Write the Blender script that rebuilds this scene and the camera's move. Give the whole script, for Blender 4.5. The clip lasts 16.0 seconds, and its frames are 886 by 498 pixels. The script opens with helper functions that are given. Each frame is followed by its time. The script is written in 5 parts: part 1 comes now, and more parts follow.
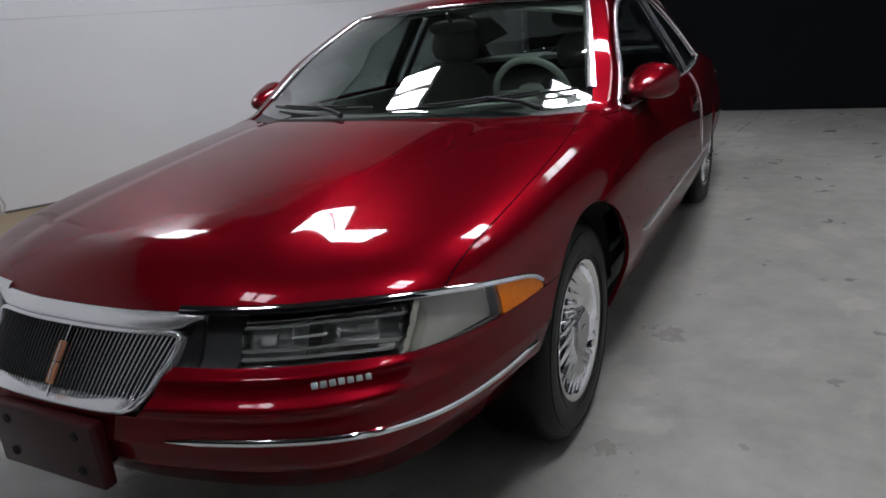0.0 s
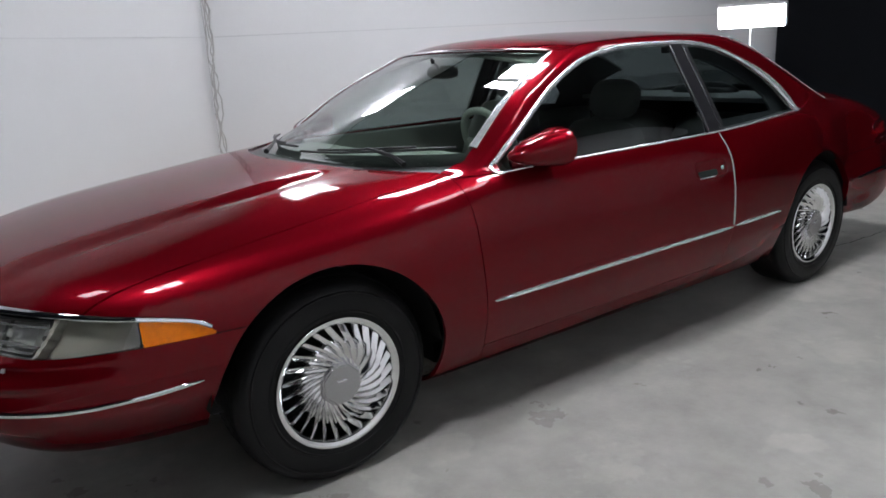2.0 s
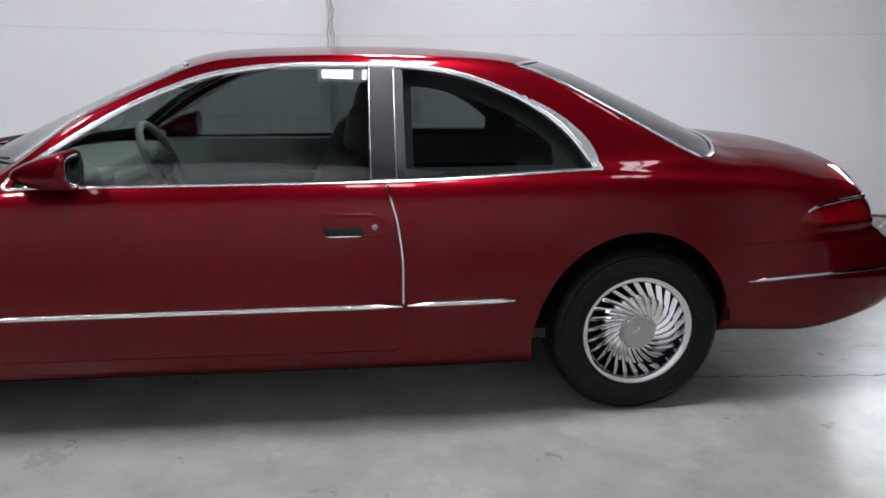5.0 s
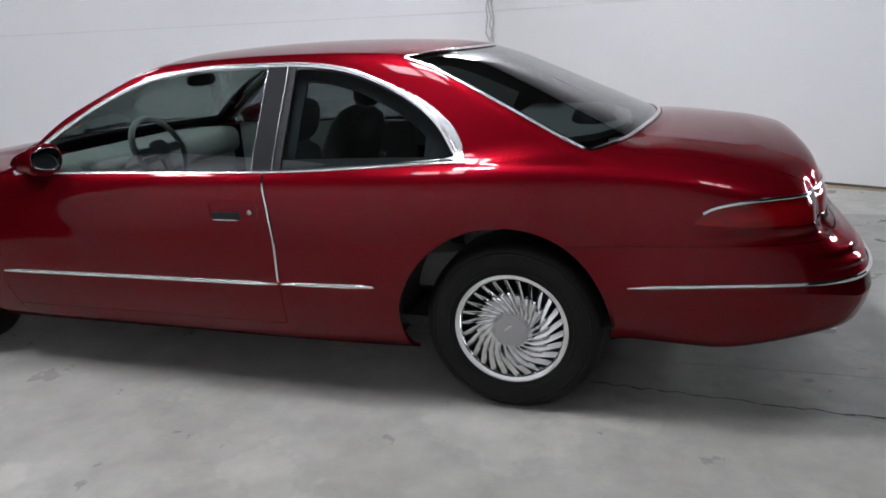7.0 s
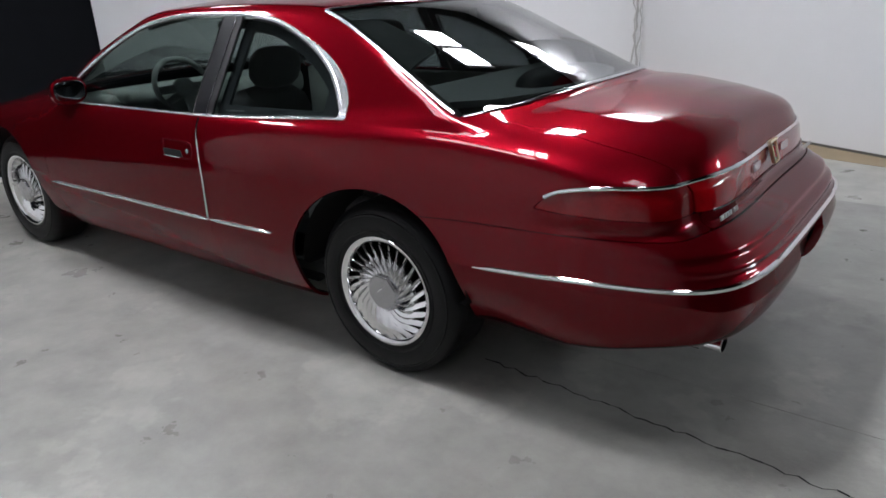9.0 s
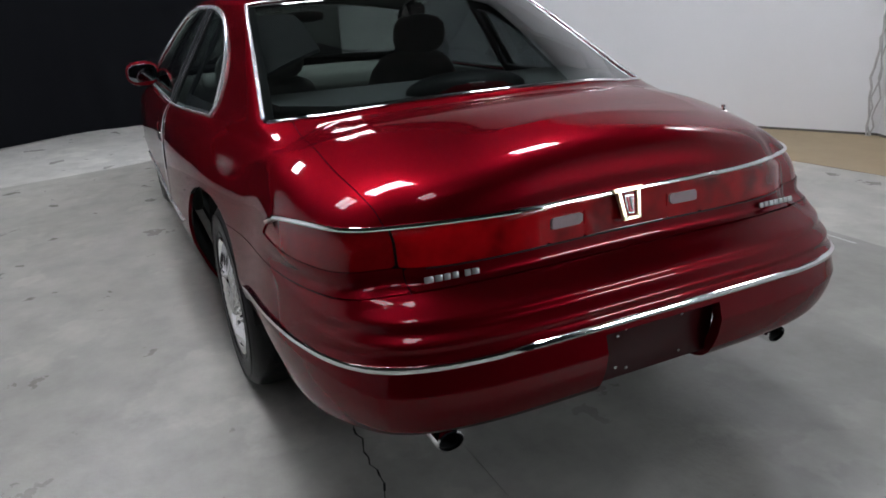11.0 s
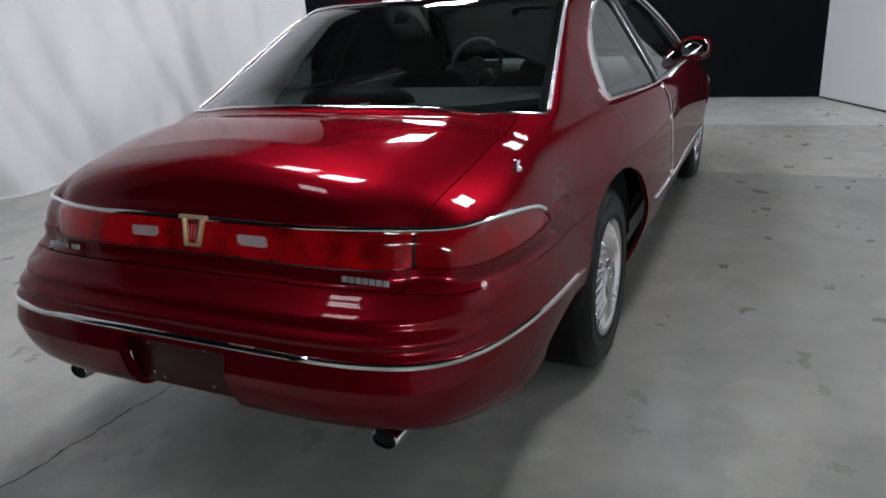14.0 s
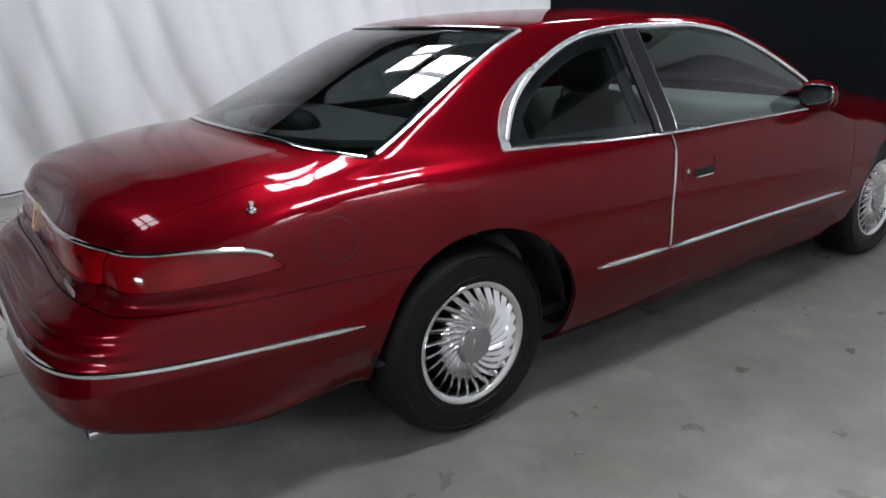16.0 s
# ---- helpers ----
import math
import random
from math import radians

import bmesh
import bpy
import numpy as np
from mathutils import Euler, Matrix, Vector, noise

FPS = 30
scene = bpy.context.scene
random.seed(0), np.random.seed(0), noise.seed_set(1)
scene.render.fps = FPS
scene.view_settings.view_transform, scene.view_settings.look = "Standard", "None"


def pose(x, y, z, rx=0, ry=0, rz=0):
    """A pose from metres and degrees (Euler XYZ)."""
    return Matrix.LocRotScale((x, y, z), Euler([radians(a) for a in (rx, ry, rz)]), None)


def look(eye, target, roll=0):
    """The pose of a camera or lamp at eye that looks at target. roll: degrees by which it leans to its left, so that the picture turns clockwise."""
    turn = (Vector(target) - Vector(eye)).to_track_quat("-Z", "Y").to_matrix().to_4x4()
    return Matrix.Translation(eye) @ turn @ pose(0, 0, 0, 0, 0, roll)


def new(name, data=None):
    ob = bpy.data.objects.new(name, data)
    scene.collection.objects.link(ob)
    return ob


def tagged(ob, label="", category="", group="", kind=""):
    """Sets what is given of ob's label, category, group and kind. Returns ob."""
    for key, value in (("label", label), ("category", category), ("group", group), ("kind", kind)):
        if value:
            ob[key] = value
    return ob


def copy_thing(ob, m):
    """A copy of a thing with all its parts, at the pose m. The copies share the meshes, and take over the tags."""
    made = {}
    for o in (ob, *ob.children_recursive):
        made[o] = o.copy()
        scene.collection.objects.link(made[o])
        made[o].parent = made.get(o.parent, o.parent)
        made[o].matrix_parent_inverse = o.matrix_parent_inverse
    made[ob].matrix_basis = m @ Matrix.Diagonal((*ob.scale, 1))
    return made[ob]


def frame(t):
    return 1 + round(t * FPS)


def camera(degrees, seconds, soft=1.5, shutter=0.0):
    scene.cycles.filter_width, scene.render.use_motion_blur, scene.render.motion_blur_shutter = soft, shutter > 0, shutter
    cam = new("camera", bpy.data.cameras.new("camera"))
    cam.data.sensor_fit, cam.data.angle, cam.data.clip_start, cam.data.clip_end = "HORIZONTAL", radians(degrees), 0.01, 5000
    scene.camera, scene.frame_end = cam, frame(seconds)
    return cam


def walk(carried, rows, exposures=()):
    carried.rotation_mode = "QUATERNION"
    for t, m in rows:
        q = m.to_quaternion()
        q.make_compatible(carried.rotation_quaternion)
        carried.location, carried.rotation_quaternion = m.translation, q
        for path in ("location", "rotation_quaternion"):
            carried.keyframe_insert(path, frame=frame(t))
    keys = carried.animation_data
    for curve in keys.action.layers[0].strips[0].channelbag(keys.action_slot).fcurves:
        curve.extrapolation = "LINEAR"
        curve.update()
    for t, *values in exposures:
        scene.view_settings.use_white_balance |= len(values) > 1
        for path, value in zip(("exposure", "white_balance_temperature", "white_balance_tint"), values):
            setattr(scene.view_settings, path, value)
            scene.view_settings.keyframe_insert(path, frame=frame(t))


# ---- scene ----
cam = camera(64.2, 16.0, soft=1.7)
PATH = [
    (0, (3.339, 1.45, 1.233), (1.657, 0.548, 0.633), -4.9),
    (0.5, (3.191, 1.871, 1.278), (1.689, 0.678, 0.714), -3.6),
    (1, (2.962, 2.184, 1.264), (1.578, 0.844, 0.728), -5.1),
    (1.5, (2.653, 2.431, 1.266), (1.426, 0.948, 0.723), -5.3),
    (2, (2.318, 2.729, 1.309), (1.212, 1.15, 0.775), -2.9),
    (2.5, (1.922, 2.888, 1.325), (0.865, 1.267, 0.816), -1.8),
    (3, (1.49, 3.027, 1.336), (0.467, 1.385, 0.83), -3.3),
    (3.5, (1.029, 3.185, 1.362), (0.196, 1.454, 0.808), -0.1),
    (4, (0.58, 3.218, 1.32), (0.009, 1.382, 0.77), 2.5),
    (4.5, (0.089, 3.255, 1.277), (-0.386, 1.363, 0.833), 0.9),
    (5, (-0.403, 3.296, 1.318), (-0.624, 1.376, 0.806), 0.5),
    (7.6, (-2.337, 3.158, 1.398), (-1.552, 1.418, 0.8), -1.3),
    (8, (-2.57, 3.055, 1.349), (-1.667, 1.372, 0.756), 0.4),
    (8.2, (-2.67, 2.979, 1.392), (-1.744, 1.326, 0.751), -0.6),
    (10.3, (-3.674, 1.76, 1.339), (-2.101, 0.716, 0.677), -2.0),
    (11, (-3.885, 1.157, 1.316), (-2.179, 0.366, 0.635), -2.9),
    (11.5, (-4.083, 0.749, 1.316), (-2.259, 0.218, 0.69), -0.4),
    (12, (-4.162, 0.353, 1.348), (-2.269, 0.134, 0.74), -1.4),
    (12.5, (-4.186, -0.096, 1.354), (-2.287, -0.029, 0.73), -2.8),
    (13, (-4.199, -0.56, 1.342), (-2.344, -0.179, 0.7), -3.0),
    (13.5, (-4.049, -0.988, 1.331), (-2.267, -0.38, 0.656), -3.8),
    (14, (-3.852, -1.374, 1.329), (-2.157, -0.549, 0.661), -3.8),
    (14.5, (-3.629, -1.727, 1.328), (-2.083, -0.642, 0.67), -3.6),
    (15, (-3.342, -1.991, 1.327), (-1.958, -0.705, 0.671), -1.7),
    (15.5, (-3.073, -2.283, 1.331), (-1.877, -0.802, 0.72), -1.1),
    (16, (-2.758, -2.537, 1.371), (-1.648, -0.998, 0.74), -1.8),
]
walk(cam, [(t, look(eye, target, roll)) for t, eye, target, roll in PATH], [(0, -0.52), (1, -0.35), (2.5, 0.02), (4.5, 0.12), (8, 0.03), (10.5, -0.15), (12.5, -0.19), (14.5, -0.16), (16, -0.02)])

# ceiling lamps: x, y, turn, share of the full glow, tuned to balance the light; hanging height and glow
# the lamp at (2.4, 1.6) is added to brighten the floor by the front
LAMPS = [(-3.1, 1.05, 90, 0.16), (-0.85, 0.9, 90, 1.0), (-0.5, 1.78, 90, 0.25), (2.4, 1.6, 90, 0.85), (3.2, -0.5, 0, 0.3), (-0.75, -1.55, 90, 1.0), (-0.6, -4.2, 90, 0.3)]
LAMP_Z = 3.9
LAMP_GLOW = 92.0
SOFT_GLOW = 55.0

# ---------- world and light ----------
world = bpy.data.worlds.new("world")
world.use_nodes = True
scene.world = world
world.node_tree.nodes["Background"].inputs[0].default_value = (0.02, 0.021, 0.024, 1)
world.node_tree.nodes["Background"].inputs[1].default_value = 1.0


# ---------- materials ----------
def material(name, color, rough=0.5, metal=0.0, coat=0.0, spec=0.5, vary=0.0, scale=6.0, bump=0.0, bump_scale=60.0,
             alpha=1.0, transmission=0.0, ior=1.45, emit=0.0, tint=None, rough_vary=0.0):
    m = bpy.data.materials.new(name)
    m.use_nodes = True
    nt = m.node_tree
    p = nt.nodes["Principled BSDF"]
    p.inputs["Base Color"].default_value = (*color, 1)
    p.inputs["Roughness"].default_value = rough
    p.inputs["Metallic"].default_value = metal
    p.inputs["Coat Weight"].default_value = coat
    p.inputs["Coat Roughness"].default_value = 0.02
    p.inputs["Specular IOR Level"].default_value = spec
    p.inputs["Transmission Weight"].default_value = transmission
    p.inputs["IOR"].default_value = ior
    p.inputs["Alpha"].default_value = alpha
    if emit:
        p.inputs["Emission Color"].default_value = (*(tint or color), 1)
        p.inputs["Emission Strength"].default_value = emit
    tc = nt.nodes.new("ShaderNodeTexCoord")
    if vary or rough_vary:
        n1 = nt.nodes.new("ShaderNodeTexNoise")
        n1.inputs["Scale"].default_value = scale
        n1.inputs["Detail"].default_value = 8
        n1.inputs["Roughness"].default_value = 0.65
        nt.links.new(tc.outputs["Object"], n1.inputs["Vector"])
        if vary:
            mix = nt.nodes.new("ShaderNodeMixRGB")
            mix.inputs[1].default_value = (*[c * (1 - vary) for c in color], 1)
            mix.inputs[2].default_value = (*[min(1, c * (1 + vary)) for c in color], 1)
            nt.links.new(n1.outputs["Fac"], mix.inputs[0])
            nt.links.new(mix.outputs[0], p.inputs["Base Color"])
        if rough_vary:
            mr = nt.nodes.new("ShaderNodeMapRange")
            mr.inputs["From Min"].default_value, mr.inputs["From Max"].default_value = 0.3, 0.7
            mr.inputs["To Min"].default_value = max(0.02, rough - rough_vary)
            mr.inputs["To Max"].default_value = min(1, rough + rough_vary)
            nt.links.new(n1.outputs["Fac"], mr.inputs["Value"])
            nt.links.new(mr.outputs[0], p.inputs["Roughness"])
    if bump:
        n2 = nt.nodes.new("ShaderNodeTexNoise")
        n2.inputs["Scale"].default_value = bump_scale
        n2.inputs["Detail"].default_value = 6
        nt.links.new(tc.outputs["Object"], n2.inputs["Vector"])
        b = nt.nodes.new("ShaderNodeBump")
        b.inputs["Strength"].default_value = bump
        b.inputs["Distance"].default_value = 0.01
        nt.links.new(n2.outputs["Fac"], b.inputs["Height"])
        nt.links.new(b.outputs[0], p.inputs["Normal"])
    return m


def paint_material():
    """Deep red pearl: a dark red ground and a wide red flake sheen under clear lacquer."""
    m = bpy.data.materials.new("red_pearl_paint")
    m.use_nodes = True
    nt = m.node_tree
    nt.nodes.clear()
    tc = nt.nodes.new("ShaderNodeTexCoord")
    v = nt.nodes.new("ShaderNodeTexVoronoi")
    v.inputs["Scale"].default_value = 900
    nt.links.new(tc.outputs["Object"], v.inputs["Vector"])
    mix = nt.nodes.new("ShaderNodeMixRGB")
    mix.inputs[1].default_value = (*[c * 0.88 for c in FLAKE], 1)
    mix.inputs[2].default_value = (*[c * 1.12 for c in FLAKE], 1)
    nt.links.new(v.outputs["Color"], mix.inputs[0])
    ground = nt.nodes.new("ShaderNodeBsdfDiffuse")
    ground.inputs["Color"].default_value = (*GROUND, 1)
    flake = nt.nodes.new("ShaderNodeBsdfGlossy")
    flake.inputs["Roughness"].default_value = FLAKE_ROUGH
    nt.links.new(mix.outputs[0], flake.inputs["Color"])
    base = nt.nodes.new("ShaderNodeAddShader")
    nt.links.new(ground.outputs[0], base.inputs[0])
    nt.links.new(flake.outputs[0], base.inputs[1])
    coat = nt.nodes.new("ShaderNodeBsdfGlossy")
    coat.inputs["Roughness"].default_value = 0.04
    fr = nt.nodes.new("ShaderNodeFresnel")
    fr.inputs["IOR"].default_value = 1.35
    top = nt.nodes.new("ShaderNodeMixShader")
    nt.links.new(fr.outputs[0], top.inputs[0])
    nt.links.new(base.outputs[0], top.inputs[1])
    nt.links.new(coat.outputs[0], top.inputs[2])
    out = nt.nodes.new("ShaderNodeOutputMaterial")
    nt.links.new(top.outputs[0], out.inputs[0])
    return m


FLAKE, GROUND, FLAKE_ROUGH = (0.095, 0.0012, 0.0042), (0.040, 0.0006, 0.0017), 0.37


def glass_material(name, tint):
    m = bpy.data.materials.new(name)
    m.use_nodes = True
    nt = m.node_tree
    nt.nodes.clear()
    out = nt.nodes.new("ShaderNodeOutputMaterial")
    mix = nt.nodes.new("ShaderNodeMixShader")
    lw = nt.nodes.new("ShaderNodeLayerWeight")
    lw.inputs["Blend"].default_value = 0.5
    pw = nt.nodes.new("ShaderNodeMath")
    pw.operation = "POWER"
    pw.inputs[1].default_value = 3.7
    nt.links.new(lw.outputs["Facing"], pw.inputs[0])
    fr = nt.nodes.new("ShaderNodeMath")
    fr.operation = "MULTIPLY_ADD"
    fr.inputs[1].default_value, fr.inputs[2].default_value = 0.90, 0.092
    nt.links.new(pw.outputs[0], fr.inputs[0])
    tr = nt.nodes.new("ShaderNodeBsdfTransparent")
    tr.inputs[0].default_value = (*tint, 1)
    gl = nt.nodes.new("ShaderNodeBsdfGlossy")
    gl.inputs["Roughness"].default_value = 0.01
    nt.links.new(fr.outputs[0], mix.inputs[0])
    nt.links.new(tr.outputs[0], mix.inputs[1])
    nt.links.new(gl.outputs[0], mix.inputs[2])
    nt.links.new(mix.outputs[0], out.inputs[0])
    return m


def lens_material(name, deep, clear):
    """Red lamp lens: brighter and darker zones set by noise, and fine vertical flutes."""
    m = material(name, clear, rough=0.14, coat=0.6, spec=0.2)
    nt = m.node_tree
    p = nt.nodes["Principled BSDF"]
    tc = nt.nodes.new("ShaderNodeTexCoord")
    n = nt.nodes.new("ShaderNodeTexNoise")
    n.inputs["Scale"].default_value, n.inputs["Detail"].default_value = 6.5, 3
    nt.links.new(tc.outputs["Object"], n.inputs["Vector"])
    r = nt.nodes.new("ShaderNodeValToRGB")
    r.color_ramp.elements[0].position, r.color_ramp.elements[1].position = 0.38, 0.62
    r.color_ramp.elements[0].color, r.color_ramp.elements[1].color = (*deep, 1), (*clear, 1)
    nt.links.new(n.outputs["Fac"], r.inputs[0])
    nt.links.new(r.outputs[0], p.inputs["Base Color"])
    w = nt.nodes.new("ShaderNodeTexWave")
    w.bands_direction = "Y"
    w.inputs["Scale"].default_value = 90
    nt.links.new(tc.outputs["Object"], w.inputs["Vector"])
    b = nt.nodes.new("ShaderNodeBump")
    b.inputs["Strength"].default_value, b.inputs["Distance"].default_value = 0.08, 0.001
    nt.links.new(w.outputs["Fac"], b.inputs["Height"])
    nt.links.new(b.outputs[0], p.inputs["Normal"])
    return m


PAINT = paint_material()
# body red darkened for the shade on the plate bracket and plate recess
MAROON = material("dark_maroon", (0.030, 0.0016, 0.0028), rough=0.3, spec=0.3, vary=0.3, scale=20)
CHROME = material("chrome", (0.78, 0.78, 0.79), rough=0.07, metal=1.0)
BRIGHT = material("bright_trim", (0.86, 0.86, 0.87), rough=0.24, metal=0.8)
SATIN = material("satin_metal", (0.45, 0.45, 0.46), rough=0.25, metal=1.0)
ALLOY = material("polished_alloy", (0.80, 0.80, 0.80), rough=0.11, metal=1.0, rough_vary=0.06, scale=30)
GOLD = material("gold", (0.92, 0.78, 0.52), rough=0.28, metal=0.8)
COPPER = material("copper", (0.62, 0.27, 0.15), rough=0.35, metal=0.8)
JEWEL = material("red_enamel", (0.62, 0.006, 0.015), rough=0.2, coat=0.5)
BADGE = material("badge_silver", (0.42, 0.42, 0.42), rough=0.35, metal=0.6)
RUBBER = material("tyre_rubber", (0.006, 0.006, 0.0065), rough=0.42, spec=0.25, vary=0.35, scale=18, bump=0.15, bump_scale=200)
BLACK = material("black_plastic", (0.012, 0.012, 0.013), rough=0.45, vary=0.3, scale=30)
PILLAR = material("pillar_gloss_dark", (0.014, 0.014, 0.016), rough=0.30, spec=0.35, vary=0.3, scale=25)
DARK = material("underbody", (0.008, 0.008, 0.008), rough=0.9, vary=0.3)
GLASS = glass_material("privacy_glass", (0.33, 0.37, 0.375))
DARKGLASS = glass_material("rear_glass", (0.235, 0.265, 0.262))
SCREEN = glass_material("screen_glass", (0.62, 0.70, 0.645))
CLEAR = glass_material("lamp_lens", (0.93, 0.94, 0.92))
AMBER = material("amber_lens", (0.98, 0.20, 0.002), rough=0.15, coat=0.25, spec=0.2, vary=0.3, scale=60)
REDLENS = lens_material("red_lens", (0.12, 0.0008, 0.0020), (0.46, 0.0026, 0.0065))
REDDARK = material("dark_red_lens", (0.19, 0.0018, 0.0042), rough=0.12, coat=0.5, spec=0.2, vary=0.6, scale=9)
WHITELENS = material("white_lens", (0.40, 0.30, 0.31), rough=0.2, coat=0.6, vary=0.3, scale=30)
REFLECTOR = material("reflector", (0.80, 0.81, 0.80), rough=0.30, metal=0.6)
LAMPBOX = material("lamp_box_grey", (0.20, 0.20, 0.195), rough=0.35, metal=0.2, vary=0.35, scale=30)
LAMPDARK = material("lamp_dark_grey", (0.05, 0.05, 0.052), rough=0.3, vary=0.3, scale=40)
FROST = material("frosted_lens", (0.30, 0.295, 0.25), rough=0.15, coat=1.0, vary=0.25, scale=25)
CORNERING = material("pale_lamp_bowl", (0.33, 0.325, 0.28), rough=0.3, coat=0.3, vary=0.3, scale=14)
LEATHER = material("grey_leather", (0.23, 0.225, 0.21), rough=0.5, vary=0.12, scale=12, bump=0.25, bump_scale=150)
TRIM_IN = material("interior_trim", (0.36, 0.375, 0.355), rough=0.6, vary=0.12, scale=20, bump=0.2, bump_scale=200)
SHELF = material("shelf_cloth", (0.42, 0.43, 0.42), rough=0.85, vary=0.1, scale=30, bump=0.2, bump_scale=250)
CARPET = material("dark_carpet", (0.05, 0.05, 0.05), rough=0.95, vary=0.3, scale=40, bump=0.4, bump_scale=300)
QUARTER = material("dark_cabin_trim", (0.12, 0.122, 0.122), rough=0.7, vary=0.3, scale=20, bump=0.2, bump_scale=200)
MIRRORM = material("mirror_glass", (0.30, 0.31, 0.33), rough=0.01, metal=1.0)


# ---------- small tools ----------
def part(name, bm, mat, parent=None, label="", smooth=True, angle=35):
    me = bpy.data.meshes.new(name)
    bm.normal_update()
    bm.to_mesh(me)
    bm.free()
    me.materials.append(mat)
    if smooth:
        me.shade_smooth()
        me.set_sharp_from_angle(angle=radians(angle))
    ob = new(name, me)
    if parent is not None:
        ob.parent = parent
    if label:
        tagged(ob, label)
    return ob


def raw(name, verts, faces, mat, parent=None, label="", normals=None):
    me = bpy.data.meshes.new(name)
    me.from_pydata([tuple(v) for v in verts], [], [tuple(f) for f in faces])
    me.materials.append(mat)
    me.shade_smooth()
    me.update()
    if normals is not None:
        me.normals_split_custom_set_from_vertices([tuple(n) for n in normals])
    ob = new(name, me)
    if parent is not None:
        ob.parent = parent
    if label:
        tagged(ob, label)
    return ob


def box(sx, sy, sz, at=(0, 0, 0), bevel=0.0, seg=2, rot=None):
    bm = bmesh.new()
    bmesh.ops.create_cube(bm, size=1)
    bmesh.ops.scale(bm, vec=(sx, sy, sz), verts=bm.verts)
    if bevel:
        bmesh.ops.bevel(bm, geom=bm.edges[:], offset=bevel, segments=seg, affect="EDGES", profile=0.5)
    if rot is not None:
        bmesh.ops.transform(bm, matrix=rot, verts=bm.verts)
    bmesh.ops.translate(bm, vec=at, verts=bm.verts)
    return bm


def join(*bms):
    out = bms[0]
    for b in bms[1:]:
        me = bpy.data.meshes.new("tmp")
        b.to_mesh(me)
        b.free()
        out.from_mesh(me)
        bpy.data.meshes.remove(me)
    return out


def revolve(profile, seg=64, axis="y", closed=False):
    """Mesh turned from (radius, along) pairs round the axis."""
    bm = bmesh.new()
    rings = []
    for k in range(seg):
        a = 2 * math.pi * k / seg
        ring = []
        for r, h in profile:
            c = (r * math.cos(a), h, r * math.sin(a)) if axis == "y" else (r * math.cos(a), r * math.sin(a), h)
            ring.append(bm.verts.new(c))
        rings.append(ring)
    n = len(profile)
    for k in range(seg):
        a, b = rings[k], rings[(k + 1) % seg]
        for i in range(n if closed else n - 1):
            j = (i + 1) % n
            bm.faces.new((a[i], a[j], b[j], b[i]))
    bmesh.ops.remove_doubles(bm, verts=bm.verts, dist=1e-5)
    bmesh.ops.recalc_face_normals(bm, faces=bm.faces)
    return bm


def tube(points, radius, seg=8, closed=False):
    """Round bar along points; radius is one number or one per point."""
    bm = bmesh.new()
    pts = [Vector(p) for p in points]
    n = len(pts)
    rings = []
    up = Vector((0.13, 0.21, 0.97))
    for i, p in enumerate(pts):
        a = pts[(i + 1) % n] if closed or i + 1 < n else p
        b = pts[i - 1] if closed or i else p
        d = (a - b).normalized()
        s = d.cross(up)
        s = s.normalized() if s.length > 1e-4 else d.cross(Vector((1, 0, 0))).normalized()
        w = s.cross(d)
        r = radius[i] if isinstance(radius, (list, tuple)) else radius
        rings.append([bm.verts.new(p + (s * math.cos(2 * math.pi * k / seg) + w * math.sin(2 * math.pi * k / seg)) * r) for k in range(seg)])
    for i in range(n if closed else n - 1):
        a, b = rings[i], rings[(i + 1) % n]
        for k in range(seg):
            bm.faces.new((a[k], a[(k + 1) % seg], b[(k + 1) % seg], b[k]))
    if not closed:
        bm.faces.new(rings[0])
        bm.faces.new(rings[-1])
    bmesh.ops.recalc_face_normals(bm, faces=bm.faces)
    return bm


def pchip(xs, ys):
    """Monotone cubic through the pairs, for arrays; xs rising."""
    xs, ys = np.array(xs, float), np.array(ys, float)
    h = np.diff(xs)
    d = np.diff(ys) / h
    m = np.zeros(len(xs))
    m[0], m[-1] = d[0], d[-1]
    for i in range(1, len(xs) - 1):
        if d[i - 1] * d[i] > 0:
            w1, w2 = 2 * h[i] + h[i - 1], h[i] + 2 * h[i - 1]
            m[i] = (w1 + w2) / (w1 / d[i - 1] + w2 / d[i])

    def at(x):
        x = np.asarray(x, float)
        i = np.clip(np.searchsorted(xs, x) - 1, 0, len(h) - 1)
        t = np.clip((x - xs[i]) / h[i], 0, 1)
        return ((2 * t**3 - 3 * t**2 + 1) * ys[i] + (t**3 - 2 * t**2 + t) * h[i] * m[i]
                + (-2 * t**3 + 3 * t**2) * ys[i + 1] + (t**3 - t**2) * h[i] * m[i + 1])
    return at


def smin(a, b, k):
    h = np.clip(0.5 + 0.5 * (b - a) / k, 0, 1)
    return b * (1 - h) + a * h - k * h * (1 - h)


def smax(a, b, k):
    return -smin(-a, -b, k)


def step(a, b, x):
    t = np.clip((x - a) / (b - a), 0, 1)
    return t * t * (3 - 2 * t)


# ---------- the car's skin: one smooth surface, cut into panels ----------
# plan outline of the left half at its widest height, nose to tail
OX = [2.535, 2.527, 2.49, 2.415, 2.30, 2.11, 1.81, 1.435, 0.86, 0.0, -0.9, -1.435, -1.85, -2.18, -2.40, -2.601, -2.670, -2.690, -2.693]
OY = [0.0, 0.18, 0.37, 0.58, 0.73, 0.835, 0.900, 0.932, 0.948, 0.95, 0.947, 0.907, 0.873, 0.868, 0.831, 0.727, 0.549, 0.299, 0.0]
